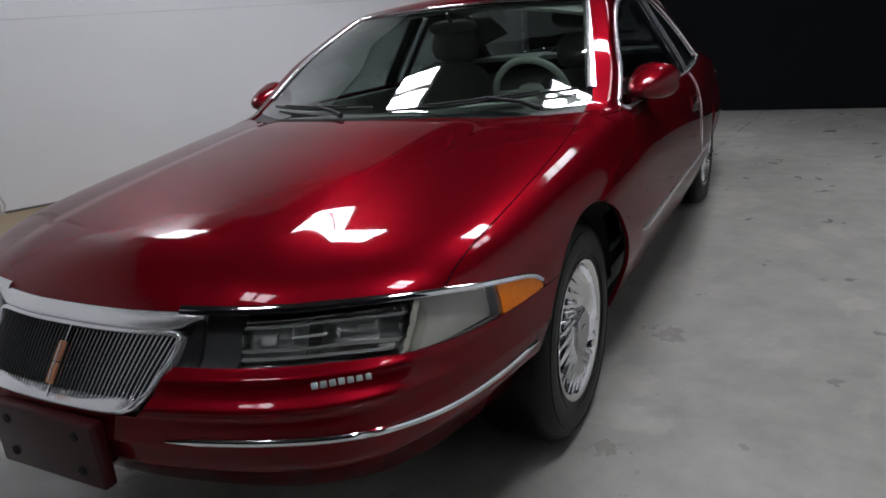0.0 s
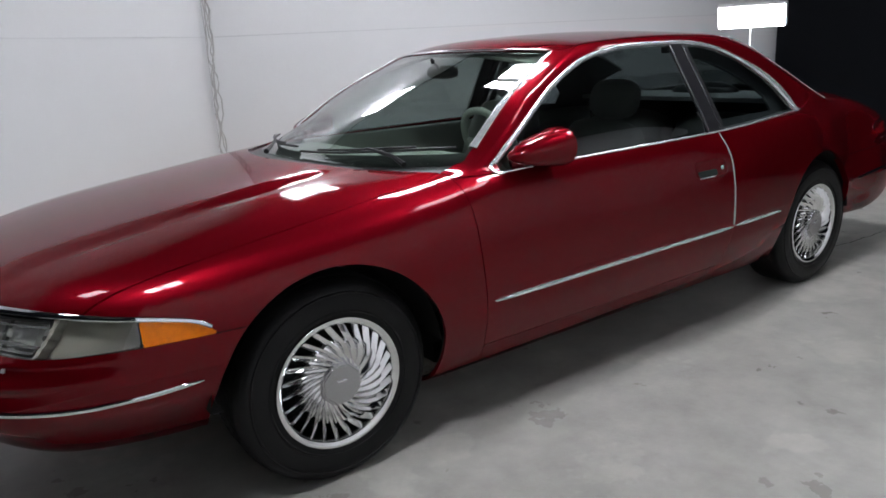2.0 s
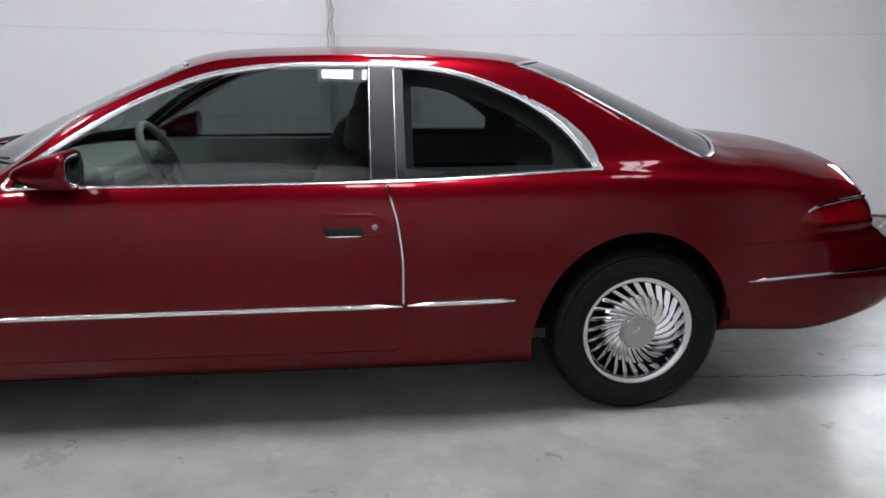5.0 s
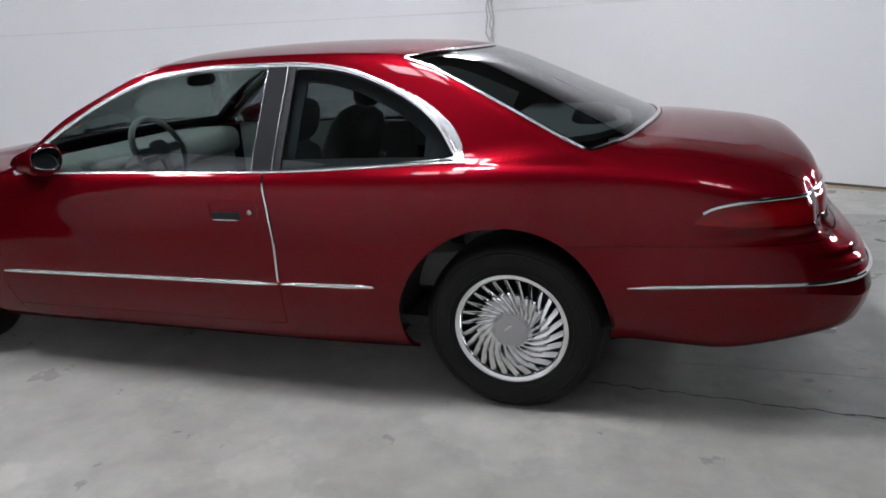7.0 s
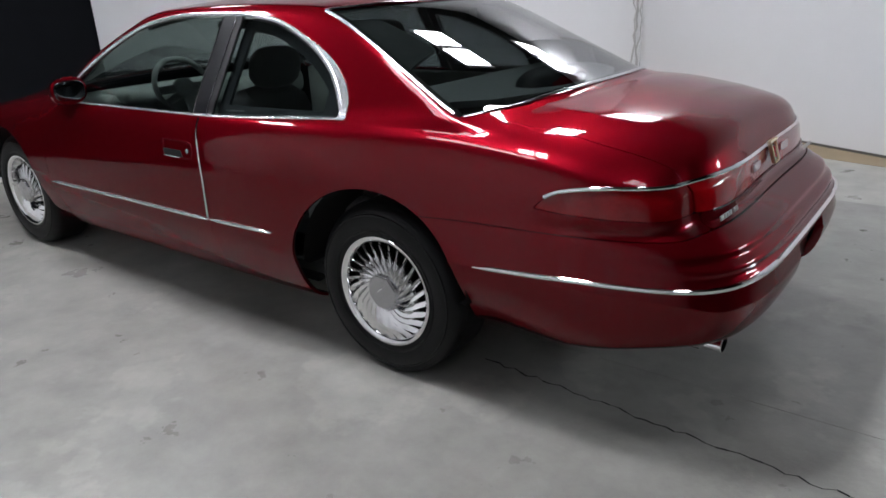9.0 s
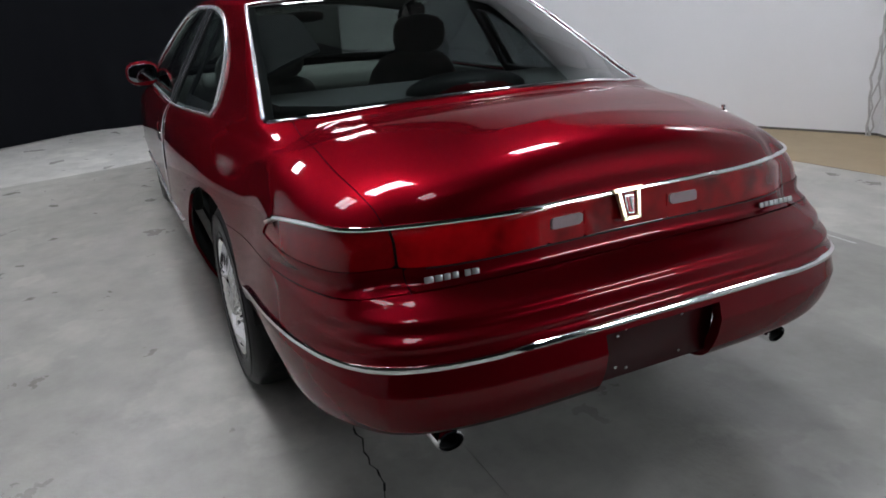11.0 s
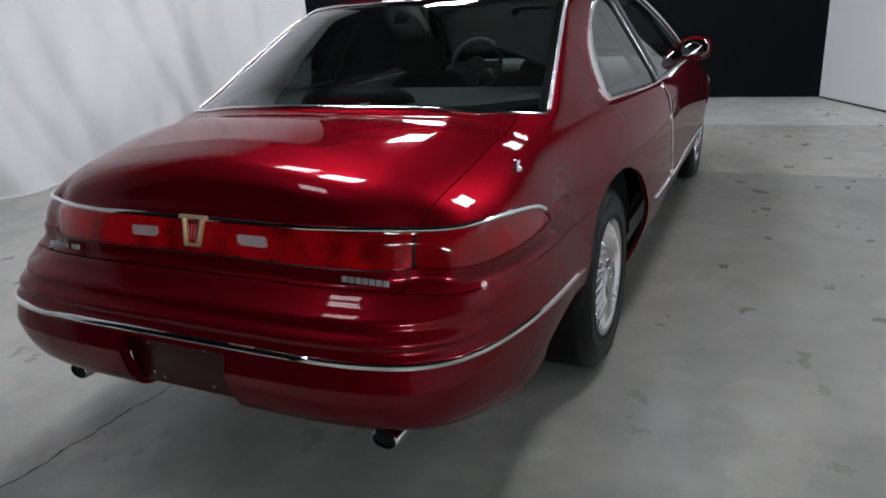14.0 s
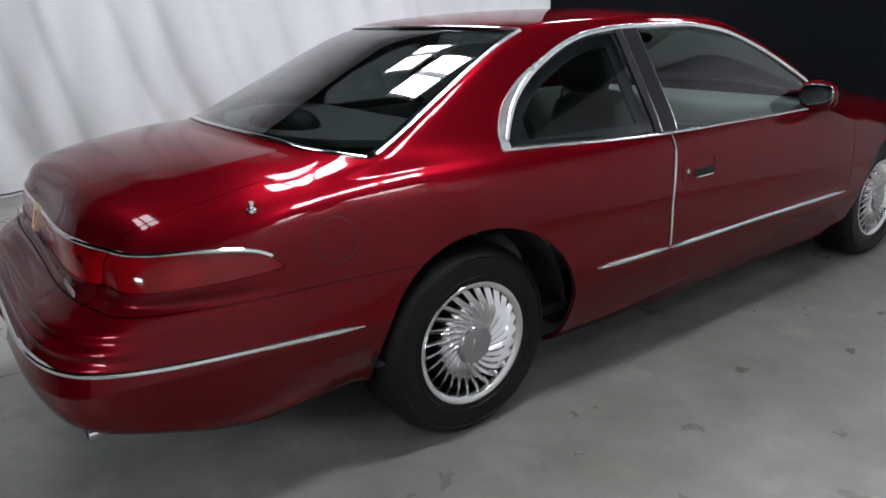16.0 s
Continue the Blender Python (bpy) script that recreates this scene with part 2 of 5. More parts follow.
chord = np.concatenate([[0], np.cumsum(np.hypot(np.diff(OX), np.diff(OY)))])


def spline(ts, vs):
    """Natural cubic through the pairs."""
    ts, vs = np.array(ts, float), np.array(vs, float)
    n = len(ts)
    h = np.diff(ts)
    a = np.eye(n)
    b = np.zeros(n)
    for i in range(1, n - 1):
        a[i, i - 1:i + 2] = h[i - 1], 2 * (h[i - 1] + h[i]), h[i]
        b[i] = 6 * ((vs[i + 1] - vs[i]) / h[i] - (vs[i] - vs[i - 1]) / h[i - 1])
    m = np.linalg.solve(a, b)

    def at(x):
        x = np.asarray(x, float)
        i = np.clip(np.searchsorted(ts, x) - 1, 0, n - 2)
        u, w = ts[i + 1] - x, x - ts[i]
        return (m[i] * u**3 + m[i + 1] * w**3) / (6 * h[i]) + (vs[i] / h[i] - m[i] * h[i] / 6) * u + (vs[i + 1] / h[i] - m[i + 1] * h[i] / 6) * w
    return at


outline_x, outline_y = spline(chord, OX), spline(chord, OY)
hood_line = pchip([-2.8, -2.6, -2.45, -2.25, -2.0, -1.75, -1.3, 0.2, 1.2, 1.6, 2.0, 2.4, 2.6], [0.900, 0.938, 0.963, 0.988, 1.006, 1.004, 0.985, 0.967, 0.938, 0.893, 0.832, 0.758, 0.71])
crown = pchip([-2.7, -1.75, -1.25, 0.7, 1.05, 1.4, 2.5], [0.27, 0.06, 0.01, 0.012, 0.068, 0.098, 0.065])
# section from the widest line up to bonnet and boot level: insets and shares of the height at nine knots
KNOTS = list(range(9))
IN_FRONT, UP_FRONT = pchip(KNOTS, [0, .015, .05, .09, .13, .19, .26, .33, .45]), pchip(KNOTS, [0, .26, .43, .54, .80, .92, .97, .99, 1])
IN_SIDE, UP_SIDE = pchip(KNOTS, [0, .002, .008, .022, .045, .08, .14, .25, .42]), pchip(KNOTS, [0, .22, .47, .67, .80, .895, .955, .985, 1])
IN_HIP, UP_HIP = pchip(KNOTS, [0, .015, .030, .042, .062, .088, .157, .27, .42]), pchip(KNOTS, [0, .22, .42, .58, .74, .845, .925, .975, 1])
IN_REAR, UP_REAR = pchip(KNOTS, [0, .026, .082, .162, .180, .201, .232, .287, .42]), pchip(KNOTS, [0, .20, .36, .47, .72, .80, .92, .975, 1])
drop_in = pchip([0, .25, .5, .75, .93, 1], [0, .010, .036, .070, .110, .155])
tuck_in = pchip([0, .25, .5, .75, .93, 1], [0, .006, .018, .038, .076, .132])
belt_half = pchip([-2.3, -1.68, -1.23, -1.0, -0.5, 0.0, 0.58, 0.8, 1.3], [0.66, 0.775, 0.83, 0.85, 0.882, 0.892, 0.878, 0.830, 0.66])


back_line = spline([-2.4, -2.1, -1.93, -1.77, -1.65, -1.50, -1.30, -1.15, -0.9, -0.6, 0.0], [0.80, 0.945, 1.020, 1.090, 1.143, 1.209, 1.294, 1.352, 1.43, 1.50, 1.60])


def roof_height(x, y):
    """Greenhouse: screen, roof, rear window and leaning sides, blended."""
    screen = 0.925 + (1.215 - x - (0.60 - 0.20 * step(0.85, 0.50, x)) * y**2) * 0.45 - 0.05 * (x - 0.75)**2
    top = 1.381 - 0.037 * ((x + 0.42) / 0.75)**2 - 0.11 * y**2
    rear = back_line(x - 0.44 * y**2) - 0.03 * y**2 - 0.25 * np.maximum(0, y - 0.32)**2
    z = smin(smin(screen, top, 0.035), rear, 0.05)
    side = 0.915 + (belt_half(x) - y) * 1.62
    return smin(z, side, 0.045 - 0.030 * step(0.0, 0.4, x) - 0.027 * step(-0.95, -1.2, x))


NU, NT, NR, ND = 430, 185, 125, 34


def skin():
    u = np.linspace(0, chord[-1], NU)
    ox, oy = outline_x(u), np.maximum(outline_y(u), 0)
    oy[0] = oy[-1] = 0
    dx, dy = np.gradient(ox, u), np.gradient(oy, u)
    nx = dy / np.hypot(dx, dy)
    front, rear = step(0.12, 0.85, nx), step(0.12, 0.80, -nx)
    front_x, rear_x = 1.62, -1.72
    cx = np.clip(ox, rear_x, front_x)
    wz = 0.515 - 0.05 * front - 0.03 * rear
    bz = 0.188 + 0.047 * step(1.2, 1.9, ox) + 0.078 * step(-1.5, -1.9, ox) + 0.071 * step(-2.15, -2.65, ox)
    length = np.hypot(ox - cx, oy)
    # rows above the widest line, close together at the rim
    rim = np.linspace(0, 8, NR)[None, :]
    hip = step(-1.25, -1.95, ox)[:, None]
    fw, rw = front[:, None], rear[:, None]
    sw = 1 - fw - rw
    blend = lambda a, b, c, d: (a(rim) * (1 - hip) + b(rim) * hip) * sw + c(rim) * fw + d(rim) * rw
    d, share = blend(IN_SIDE, IN_HIP, IN_FRONT, IN_REAR), blend(UP_SIDE, UP_HIP, UP_FRONT, UP_REAR)
    far = np.linspace(0, 1, NT - NR + 1)[None, 1:]
    d = np.concatenate([d, d[:, -1:] + (length[:, None] - d[:, -1:]) * far], axis=1)
    share = np.concatenate([share, np.ones((NU, NT - NR))], axis=1)
    q = d / length[:, None]
    X = ox[:, None] + (cx - ox)[:, None] * q
    Y = oy[:, None] * (1 - q)
    cap = hood_line(X) - crown(X) * Y**2 * (1 - rw * step(0.92, 0.45, share))
    cap = cap + 0.010 * step(0.50, 0.37, np.abs(Y)) * step(0.9, 1.25, X) * step(2.42, 2.15, X)
    Z = wz[:, None] + (cap - wz[:, None]) * share
    k = 0.012 + 0.05 * step(-1.05, -1.55, X) * step(0.50, 0.68, Y)
    Z = smax(Z, roof_height(X, Y) - 0.6 * step(0.93, 0.70, share), k)
    # rows below it
    f = np.linspace(0, 1, ND)[1:]
    tail = np.maximum(rear, step(-1.8, -2.4, ox))[:, None]
    di = drop_in(f)[None, :] * (1 + 0.7 * step(1.0, 1.6, ox))[:, None] * (1 - tail) + tuck_in(f)[None, :] * tail
    q2 = di / length[:, None]
    X2 = ox[:, None] + (cx - ox)[:, None] * q2
    Y2 = oy[:, None] * (1 - q2)
    Z2 = wz[:, None] + (bz - wz)[:, None] * f[None, :]
    X, Y, Z = (np.concatenate([b[:, ::-1], a], axis=1) for a, b in ((X, X2), (Y, Y2), (Z, Z2)))
    # soft horizontal ribs round both bumpers
    rib = lambda z, w: np.exp(-((Z - z) / w)**2)
    o = 0.0095 * front[:, None] * (rib(0.590, 0.0095) + 1.35 * rib(0.541, 0.012))
    o = o - 0.0046 * rear[:, None] * np.sin((Z - 0.606) * 149.6) * step(0.540, 0.560, Z) * step(0.700, 0.684, Z)
    o = o - 0.016 * np.exp(-((Z - 0.690) / 0.022)**2) * (step(-2.0, -2.4, ox) * (1 - 0.8 * rear))[:, None]
    o = o * (np.arange(Z.shape[1]) < ND + NR - 30)[None, :]
    X, Y = X + o * nx[:, None], Y + o * np.sqrt(1 - nx**2)[:, None] * (Y > 1e-6)
    P = np.stack([X, Y, Z], -1)
    du, dv = np.gradient(P, axis=0), np.gradient(P, axis=1)
    N = np.cross(du, dv)
    N /= np.maximum(np.linalg.norm(N, axis=-1, keepdims=True), 1e-12)
    N[0, :, 1] = N[-1, :, 1] = 0
    weak = np.linalg.norm(N[:, -1], axis=-1) < 0.5
    N[weak, -1] = N[weak, -2]
    N[:, -1, 1] = 0
    N /= np.maximum(np.linalg.norm(N, axis=-1, keepdims=True), 1e-12)
    rows = P.shape[1]
    i = (np.arange(NU - 1)[:, None] * rows + np.arange(rows - 1)[None, :]).ravel()
    quads = np.stack([i, i + 1, i + rows + 1, i + rows], 1)
    tris = np.concatenate([quads[:, [0, 2, 1]], quads[:, [0, 3, 2]]])
    V, N = P.reshape(-1, 3), N.reshape(-1, 3)
    a, b, c = V[tris[:, 0]], V[tris[:, 1]], V[tris[:, 2]]
    area = np.linalg.norm(np.cross(b - a, c - a), axis=1)
    return V, N, tris[area > 1e-10]


def cut(mesh, f):
    """Keep what lies where f(x, y, z) > 0, cut cleanly along f = 0."""
    V, N, T = mesh
    g = f(V[:, 0], V[:, 1], V[:, 2])
    g = np.where(np.abs(g) < 1e-7, 1e-7, g)
    s = g[T] > 0
    c = s.sum(1)
    out = [T[c == 3]]
    newV, newN, base = [], [], len(V)
    for want in (1, 2):
        rows, sel = T[c == want], s[c == want]
        if not len(rows):
            continue
        lone = np.argmax(sel if want == 1 else ~sel, 1)
        r = np.arange(len(rows))
        a, b, d = rows[r, lone], rows[r, (lone + 1) % 3], rows[r, (lone + 2) % 3]
        ids = []
        for e in (b, d):
            w = (g[a] / (g[a] - g[e]))[:, None]
            newV.append(V[a] + (V[e] - V[a]) * w)
            n = N[a] + (N[e] - N[a]) * w
            newN.append(n / np.maximum(np.linalg.norm(n, axis=1, keepdims=True), 1e-9))
            ids.append(base + np.arange(len(a)))
            base += len(a)
        p, q = ids
        if want == 1:
            out.append(np.stack([a, p, q], 1))
        else:
            out += [np.stack([p, b, d], 1), np.stack([p, d, q], 1)]
    V, N, T = np.concatenate([V, *newV]), np.concatenate([N, *newN]), np.concatenate(out)
    key = np.round(V * 20000).astype(np.int64)
    used = np.unique(T)
    _, first, inv = np.unique(key[used], axis=0, return_index=True, return_inverse=True)
    inv = inv.ravel()
    remap = np.zeros(len(V), int)
    remap[used] = inv
    T = remap[T]
    T = T[(T[:, 0] != T[:, 1]) & (T[:, 1] != T[:, 2]) & (T[:, 0] != T[:, 2])]
    return V[used[first]], N[used[first]], T


def flip(mesh):
    V, N, T = mesh
    return V * [1, -1, 1], N * [1, -1, 1], T[:, ::-1]


def both(mesh):
    a, b = mesh, flip(mesh)
    V, N = np.concatenate([a[0], b[0]]), np.concatenate([a[1], b[1]])
    T = np.concatenate([a[2], b[2] + len(a[0])])
    key = np.round(V * 20000).astype(np.int64)
    _, first, inv = np.unique(key, axis=0, return_index=True, return_inverse=True)
    return V[first], N[first], inv.ravel()[T]


def panel(name, mesh, mat, parent, label="", depth=0.012, sink=0.0):
    """A cut-out panel with turned-in edges."""
    V, N, T = mesh
    V = V - N * sink
    e = np.concatenate([T[:, [0, 1]], T[:, [1, 2]], T[:, [2, 0]]])
    _, inv, cnt = np.unique(np.sort(e, 1), axis=0, return_inverse=True, return_counts=True)
    rim = e[cnt[inv.ravel()] == 1]
    n = len(V)
    a, b = rim[:, 0], rim[:, 1]
    side = np.cross(V[b] - V[a], N[a])
    side /= np.maximum(np.linalg.norm(side, axis=1, keepdims=True), 1e-9)
    m = len(rim)
    V4 = np.concatenate([V, V[a], V[b], V[b] - N[b] * depth, V[a] - N[a] * depth])
    N4 = np.concatenate([N, side, side, side, side])
    k = n + np.arange(m)
    quads = np.stack([k + m, k, k + 3 * m, k + 2 * m], 1)
    return raw(name, V4, T.tolist() + quads.tolist(), mat, parent, label, N4)


BASE = skin()

from mathutils.bvhtree import BVHTree

tree = BVHTree.FromPolygons([tuple(v) for v in BASE[0]], [tuple(t) for t in BASE[2].tolist()])


def on_side(x, z):
    hit, n, _, _ = tree.ray_cast(Vector((x, 2, z)), Vector((0, -1, 0)))
    return hit, (n if n.y > 0 else -n)


def on_top(x, y):
    hit, n, _, _ = tree.ray_cast(Vector((x, max(y, 1e-4), 3)), Vector((0, 0, -1)))
    return hit, (n if n.z > 0 else -n)


def on_wrap(u, z):
    """Meets the skin at height z on the way in from place u of the outline."""
    o = Vector((float(outline_x(u)), float(outline_y(u)), z))
    c = Vector((min(max(o.x, -1.72), 1.62), 0, z))
    d = (c - o).normalized()
    hit, n, _, _ = tree.ray_cast(o - d * 0.5 + Vector((0, 1e-4, 0)), d)
    return hit, (n if n.dot(d) < 0 else -n)


def u_at_x(x):
    us = np.linspace(0, chord[-1], 2000)
    return float(np.interp(-x, -outline_x(us), us))


def u_at_y(y, rear=False):
    us = np.linspace(chord[11], chord[-1], 1500) if rear else np.linspace(0, chord[6], 1500)
    ys = outline_y(us)
    return float(np.interp(y, ys[::-1], us[::-1]) if rear else np.interp(y, ys, us))


def ribbon(hits, half, height, closed=False, taper=False, sink=0.002):
    """A moulding with a rounded section along (place, normal) pairs."""
    bm = bmesh.new()
    rings = []
    n = len(hits)
    pts = [h[0] for h in hits]
    for i, (p, nn) in enumerate(hits):
        a = pts[(i + 1) % n] if closed or i + 1 < n else p
        b = pts[i - 1] if closed or i else p
        d = (a - b).normalized()
        nn = (nn - d * nn.dot(d)).normalized()
        s = d.cross(nn)
        w = (half[i] if isinstance(half, list) else half) * (min(1, 0.25 + min(i, n - 1 - i) / 3) if taper else 1)
        prof = ((-1, -sink), (-0.95, height * 0.55), (-0.55, height * 0.95), (0, height), (0.55, height * 0.95), (0.95, height * 0.55), (1, -sink))
        rings.append([bm.verts.new(p + s * (w * c) + nn * h) for c, h in prof])
    for i in range(n if closed else n - 1):
        a, b = rings[i], rings[(i + 1) % n]
        for k in range(len(a)):
            bm.faces.new((a[k], a[(k + 1) % len(a)], b[(k + 1) % len(a)], b[k]))
    if not closed:
        bm.faces.new(rings[0])
        bm.faces.new(rings[-1])
    bmesh.ops.recalc_face_normals(bm, faces=bm.faces)
    return bm


def mirrored(bm):
    bmesh.ops.scale(bm, vec=(1, -1, 1), verts=bm.verts)
    bmesh.ops.reverse_faces(bm, faces=bm.faces)
    return bm


def smooth_hits(hits, rounds=2):
    for _ in range(rounds):
        hits = [hits[0]] + [(hits[i][0] * 0.5 + (hits[i - 1][0] + hits[i + 1][0]) * 0.25,
                             (hits[i][1] * 0.5 + (hits[i - 1][1] + hits[i + 1][1]) * 0.25).normalized()) for i in range(1, len(hits) - 1)] + [hits[-1]]
    return hits


# --- lines of the panels ---
hood_side = pchip([0.5, 0.95, 1.3, 1.74, 2.1, 2.3, 2.6], [0.70, 0.755, 0.785, 0.795, 0.78, 0.745, 0.66])
belt = pchip([-1.6, -1.235, -0.5, 0.58, 0.9, 1.2], [0.955, 0.945, 0.917, 0.905, 0.90, 0.90])
win_top = pchip([-1.24, -1.225, -1.145, -0.95, -0.72, -0.5, -0.2, 0.08, 0.34, 0.44, 0.57, 0.68, 0.76, 0.80], [0.94, 0.99, 1.085, 1.205, 1.280, 1.300, 1.300, 1.272, 1.182, 1.130, 1.050, 0.980, 0.922, 0.895])
door_rear = pchip([0.2, 0.31, 0.49, 0.62, 0.78, 0.92, 1.4], [-0.50, -0.52, -0.54, -0.54, -0.523, -0.49, -0.48])
boot_side = pchip([-2.75, -2.48, -2.42, -2.34, -2.15, -1.95, -1.7, -1.5], [0.595, 0.610, 0.635, 0.652, 0.667, 0.664, 0.650, 0.64])
bumper_top = pchip([-2.8, -2.60, -2.54, -2.47, -2.2, -1.9, -1.6], [0.694, 0.690, 0.684, 0.675, 0.671, 0.663, 0.655])
lamp_top = pchip([-2.7, -2.5, -2.43, -2.30, -2.22, -2.13, -2.085, -2.055], [0.819, 0.820, 0.812, 0.813, 0.808, 0.793, 0.772, 0.742])
lamp_low = pchip([-2.7, -2.45, -2.28, -2.12, -2.055], [0.730, 0.729, 0.731, 0.735, 0.739])
head_top = pchip([1.80, 1.83, 1.90, 2.02, 2.20, 2.6], [0.615, 0.640, 0.660, 0.680, 0.700, 0.702])
pillar_in = lambda x: 0.575 + (x - 0.22) * 0.30
screen_top = lambda y: 0.325 - 0.33 * y**2
screen_base = lambda y: 1.20 - 0.62 * y**2
hood_rear = lambda y: 1.265 - 0.60 * y**2
back_side = lambda x: 0.592 + (-0.985 - x) * 0.185
back_top = lambda y: -1.185 + 0.57 * y**2
back_base = lambda y: -1.925 + 0.33 * y**2 + 0.6 * y**8
mn, mx = np.minimum, np.maximum


def many(f, *a):
    out = a[0]
    for b in a[1:]:
        out = f(out, b)
    return out


def in_hood(x, y, z): return many(mn, x - hood_rear(y), hood_side(x) - y, z - 0.703, x - 0.5)
def in_cowl(x, y, z): return many(mn, x - screen_base(y), hood_rear(y) - x, hood_side(x) - y, 0.80 - y, z - 0.8)
def in_screen(x, y, z): return many(mn, pillar_in(x) - y, x - screen_top(y), screen_base(y) - x, z - 0.8)
def in_window(x, y, z): return many(mn, win_top(x) - z, z - belt(x), y - 0.5, 0.745 - x, x + 1.24)
def in_back(x, y, z): return many(mn, back_side(x) - y, back_top(y) - x, x - back_base(y), z - 0.8)
def in_boot(x, y, z): return many(mn, boot_side(x) - y, back_base(y) - 0.012 - x, z - bumper_top(x))
def in_door(x, y, z): return many(mn, 0.93 - (0.9 - z) * 0.09 - x, x - door_rear(z), belt(x) - z, z - 0.30, y - 0.5)
def in_front_bumper(x, y, z): return many(mn, 0.606 - z, x - 1.5)
def in_rear_bumper(x, y, z): return many(mn, bumper_top(x) - z, -1.45 - x)
def in_head(x, y, z): return many(mn, head_top(x) - z, z - 0.606, x - 1.80, y - 0.330)
def in_lamp(x, y, z): return many(mn, lamp_top(x) - z, z - lamp_low(x), -2.055 - x)
def grille_half(z): return 0.268 + (z - 0.525) * 0.29
def in_grille(x, y, z): return mx(many(mn, 0.703 - z, z - 0.655, x - 2.0, 0.318 + (z - 0.66) * 0.6 - y), many(mn, z - 0.519, 0.66 - z, x - 2.0, grille_half(z) + 0.008 - y, 0.255 + (z - 0.519) * 1.2 - y))
def in_corner(x, y, z): return many(mn, z - 0.606, 0.704 - z, x - 2.0, 0.345 - y)
def in_front_wing(x, y, z): return mn(x - 0.93 + (0.9 - z) * 0.09, 1)
def arch(x, y, z): return many(mx, 0.3 - y, mn(np.hypot(x - 1.44, z - 0.335) - 0.385, np.hypot(x + 1.405, z - 0.335) - 0.39))


GAP = 0.0016
BODY = cut(BASE, arch)

car = new("car")
tagged(car, "deep red two-door luxury coupe with chrome trim, parked on the floor", "car")

hood = panel("hood", both(cut(BODY, lambda x, y, z: in_hood(x, y, z) - GAP)), PAINT, car)
boot = panel("trunk_lid", both(cut(BODY, lambda x, y, z: mn(in_boot(x, y, z) - GAP, -in_lamp(x, y, z)))), PAINT, car)
panel("front_bumper", both(cut(BODY, lambda x, y, z: mn(in_front_bumper(x, y, z) - GAP, -in_grille(x, y, z)))), PAINT, car)
rear_bumper = panel("rear_bumper", both(cut(BODY, lambda x, y, z: mn(in_rear_bumper(x, y, z) - GAP, mx(y - 0.182, z - 0.533)))), PAINT, car, depth=0.03)
wing = cut(BODY, lambda x, y, z: many(mn, in_front_wing(x, y, z) - GAP, -in_hood(x, y, z) - GAP, -in_cowl(x, y, z), -in_screen(x, y, z), -in_head(x, y, z),
                                      -in_front_bumper(x, y, z) - GAP, -in_grille(x, y, z), -in_corner(x, y, z)))
door = cut(BODY, lambda x, y, z: in_door(x, y, z) - GAP)
shell = cut(BODY, lambda x, y, z: -many(mx, in_front_wing(x, y, z), in_hood(x, y, z), in_cowl(x, y, z), in_screen(x, y, z), in_window(x, y, z), in_back(x, y, z),
                                        in_boot(x, y, z), in_door(x, y, z), in_rear_bumper(x, y, z), in_lamp(x, y, z)) - GAP * 0.6)
panel("body_shell", both(shell), PAINT, car)
doors = []
for mesh_side in (lambda m: m, flip):
    panel("front_fender", mesh_side(wing), PAINT, car)
    doors.append(panel("door", mesh_side(door), PAINT, car))
# dark layer behind the gaps
liner = cut(BODY, lambda x, y, z: -many(mx, mn(0.19 - y, mn(0.54 - z, -2 - x)), in_window(x, y, z), in_screen(x, y, z), in_back(x, y, z), in_grille(x, y, z), in_head(x, y, z), mn(z - belt(x) + 0.02, 0.9 - mx(x, -x * 0.6)) ))
panel("inner_shell", both(liner), DARK, car, sink=0.013, depth=0.004)
panel("grille_filler", both(cut(BODY, lambda x, y, z: mn(in_corner(x, y, z) + 0.004, -in_grille(x, y, z)))), BLACK, car, "black filler beside the grille", sink=0.012)
panel("cowl", both(cut(BODY, lambda x, y, z: in_cowl(x, y, z) + 0.004)), BLACK, car, "black plastic cowl under the wipers", sink=0.012)


# --- glass ---
def pane(name, mesh, parent, label="", mat=GLASS):
    ob = panel(name, mesh, GLASS, parent, label, depth=0.004, sink=0.005)
    ob.data.materials[0] = mat
    return ob


windscreen = pane("windshield", both(cut(BODY, lambda x, y, z: in_screen(x, y, z) + 0.003)), car, "laminated windshield with a faint green tint", SCREEN)
rear_window = pane("rear_window", both(cut(BODY, lambda x, y, z: in_back(x, y, z) + 0.003)), car, "dark tinted rear window", DARKGLASS)
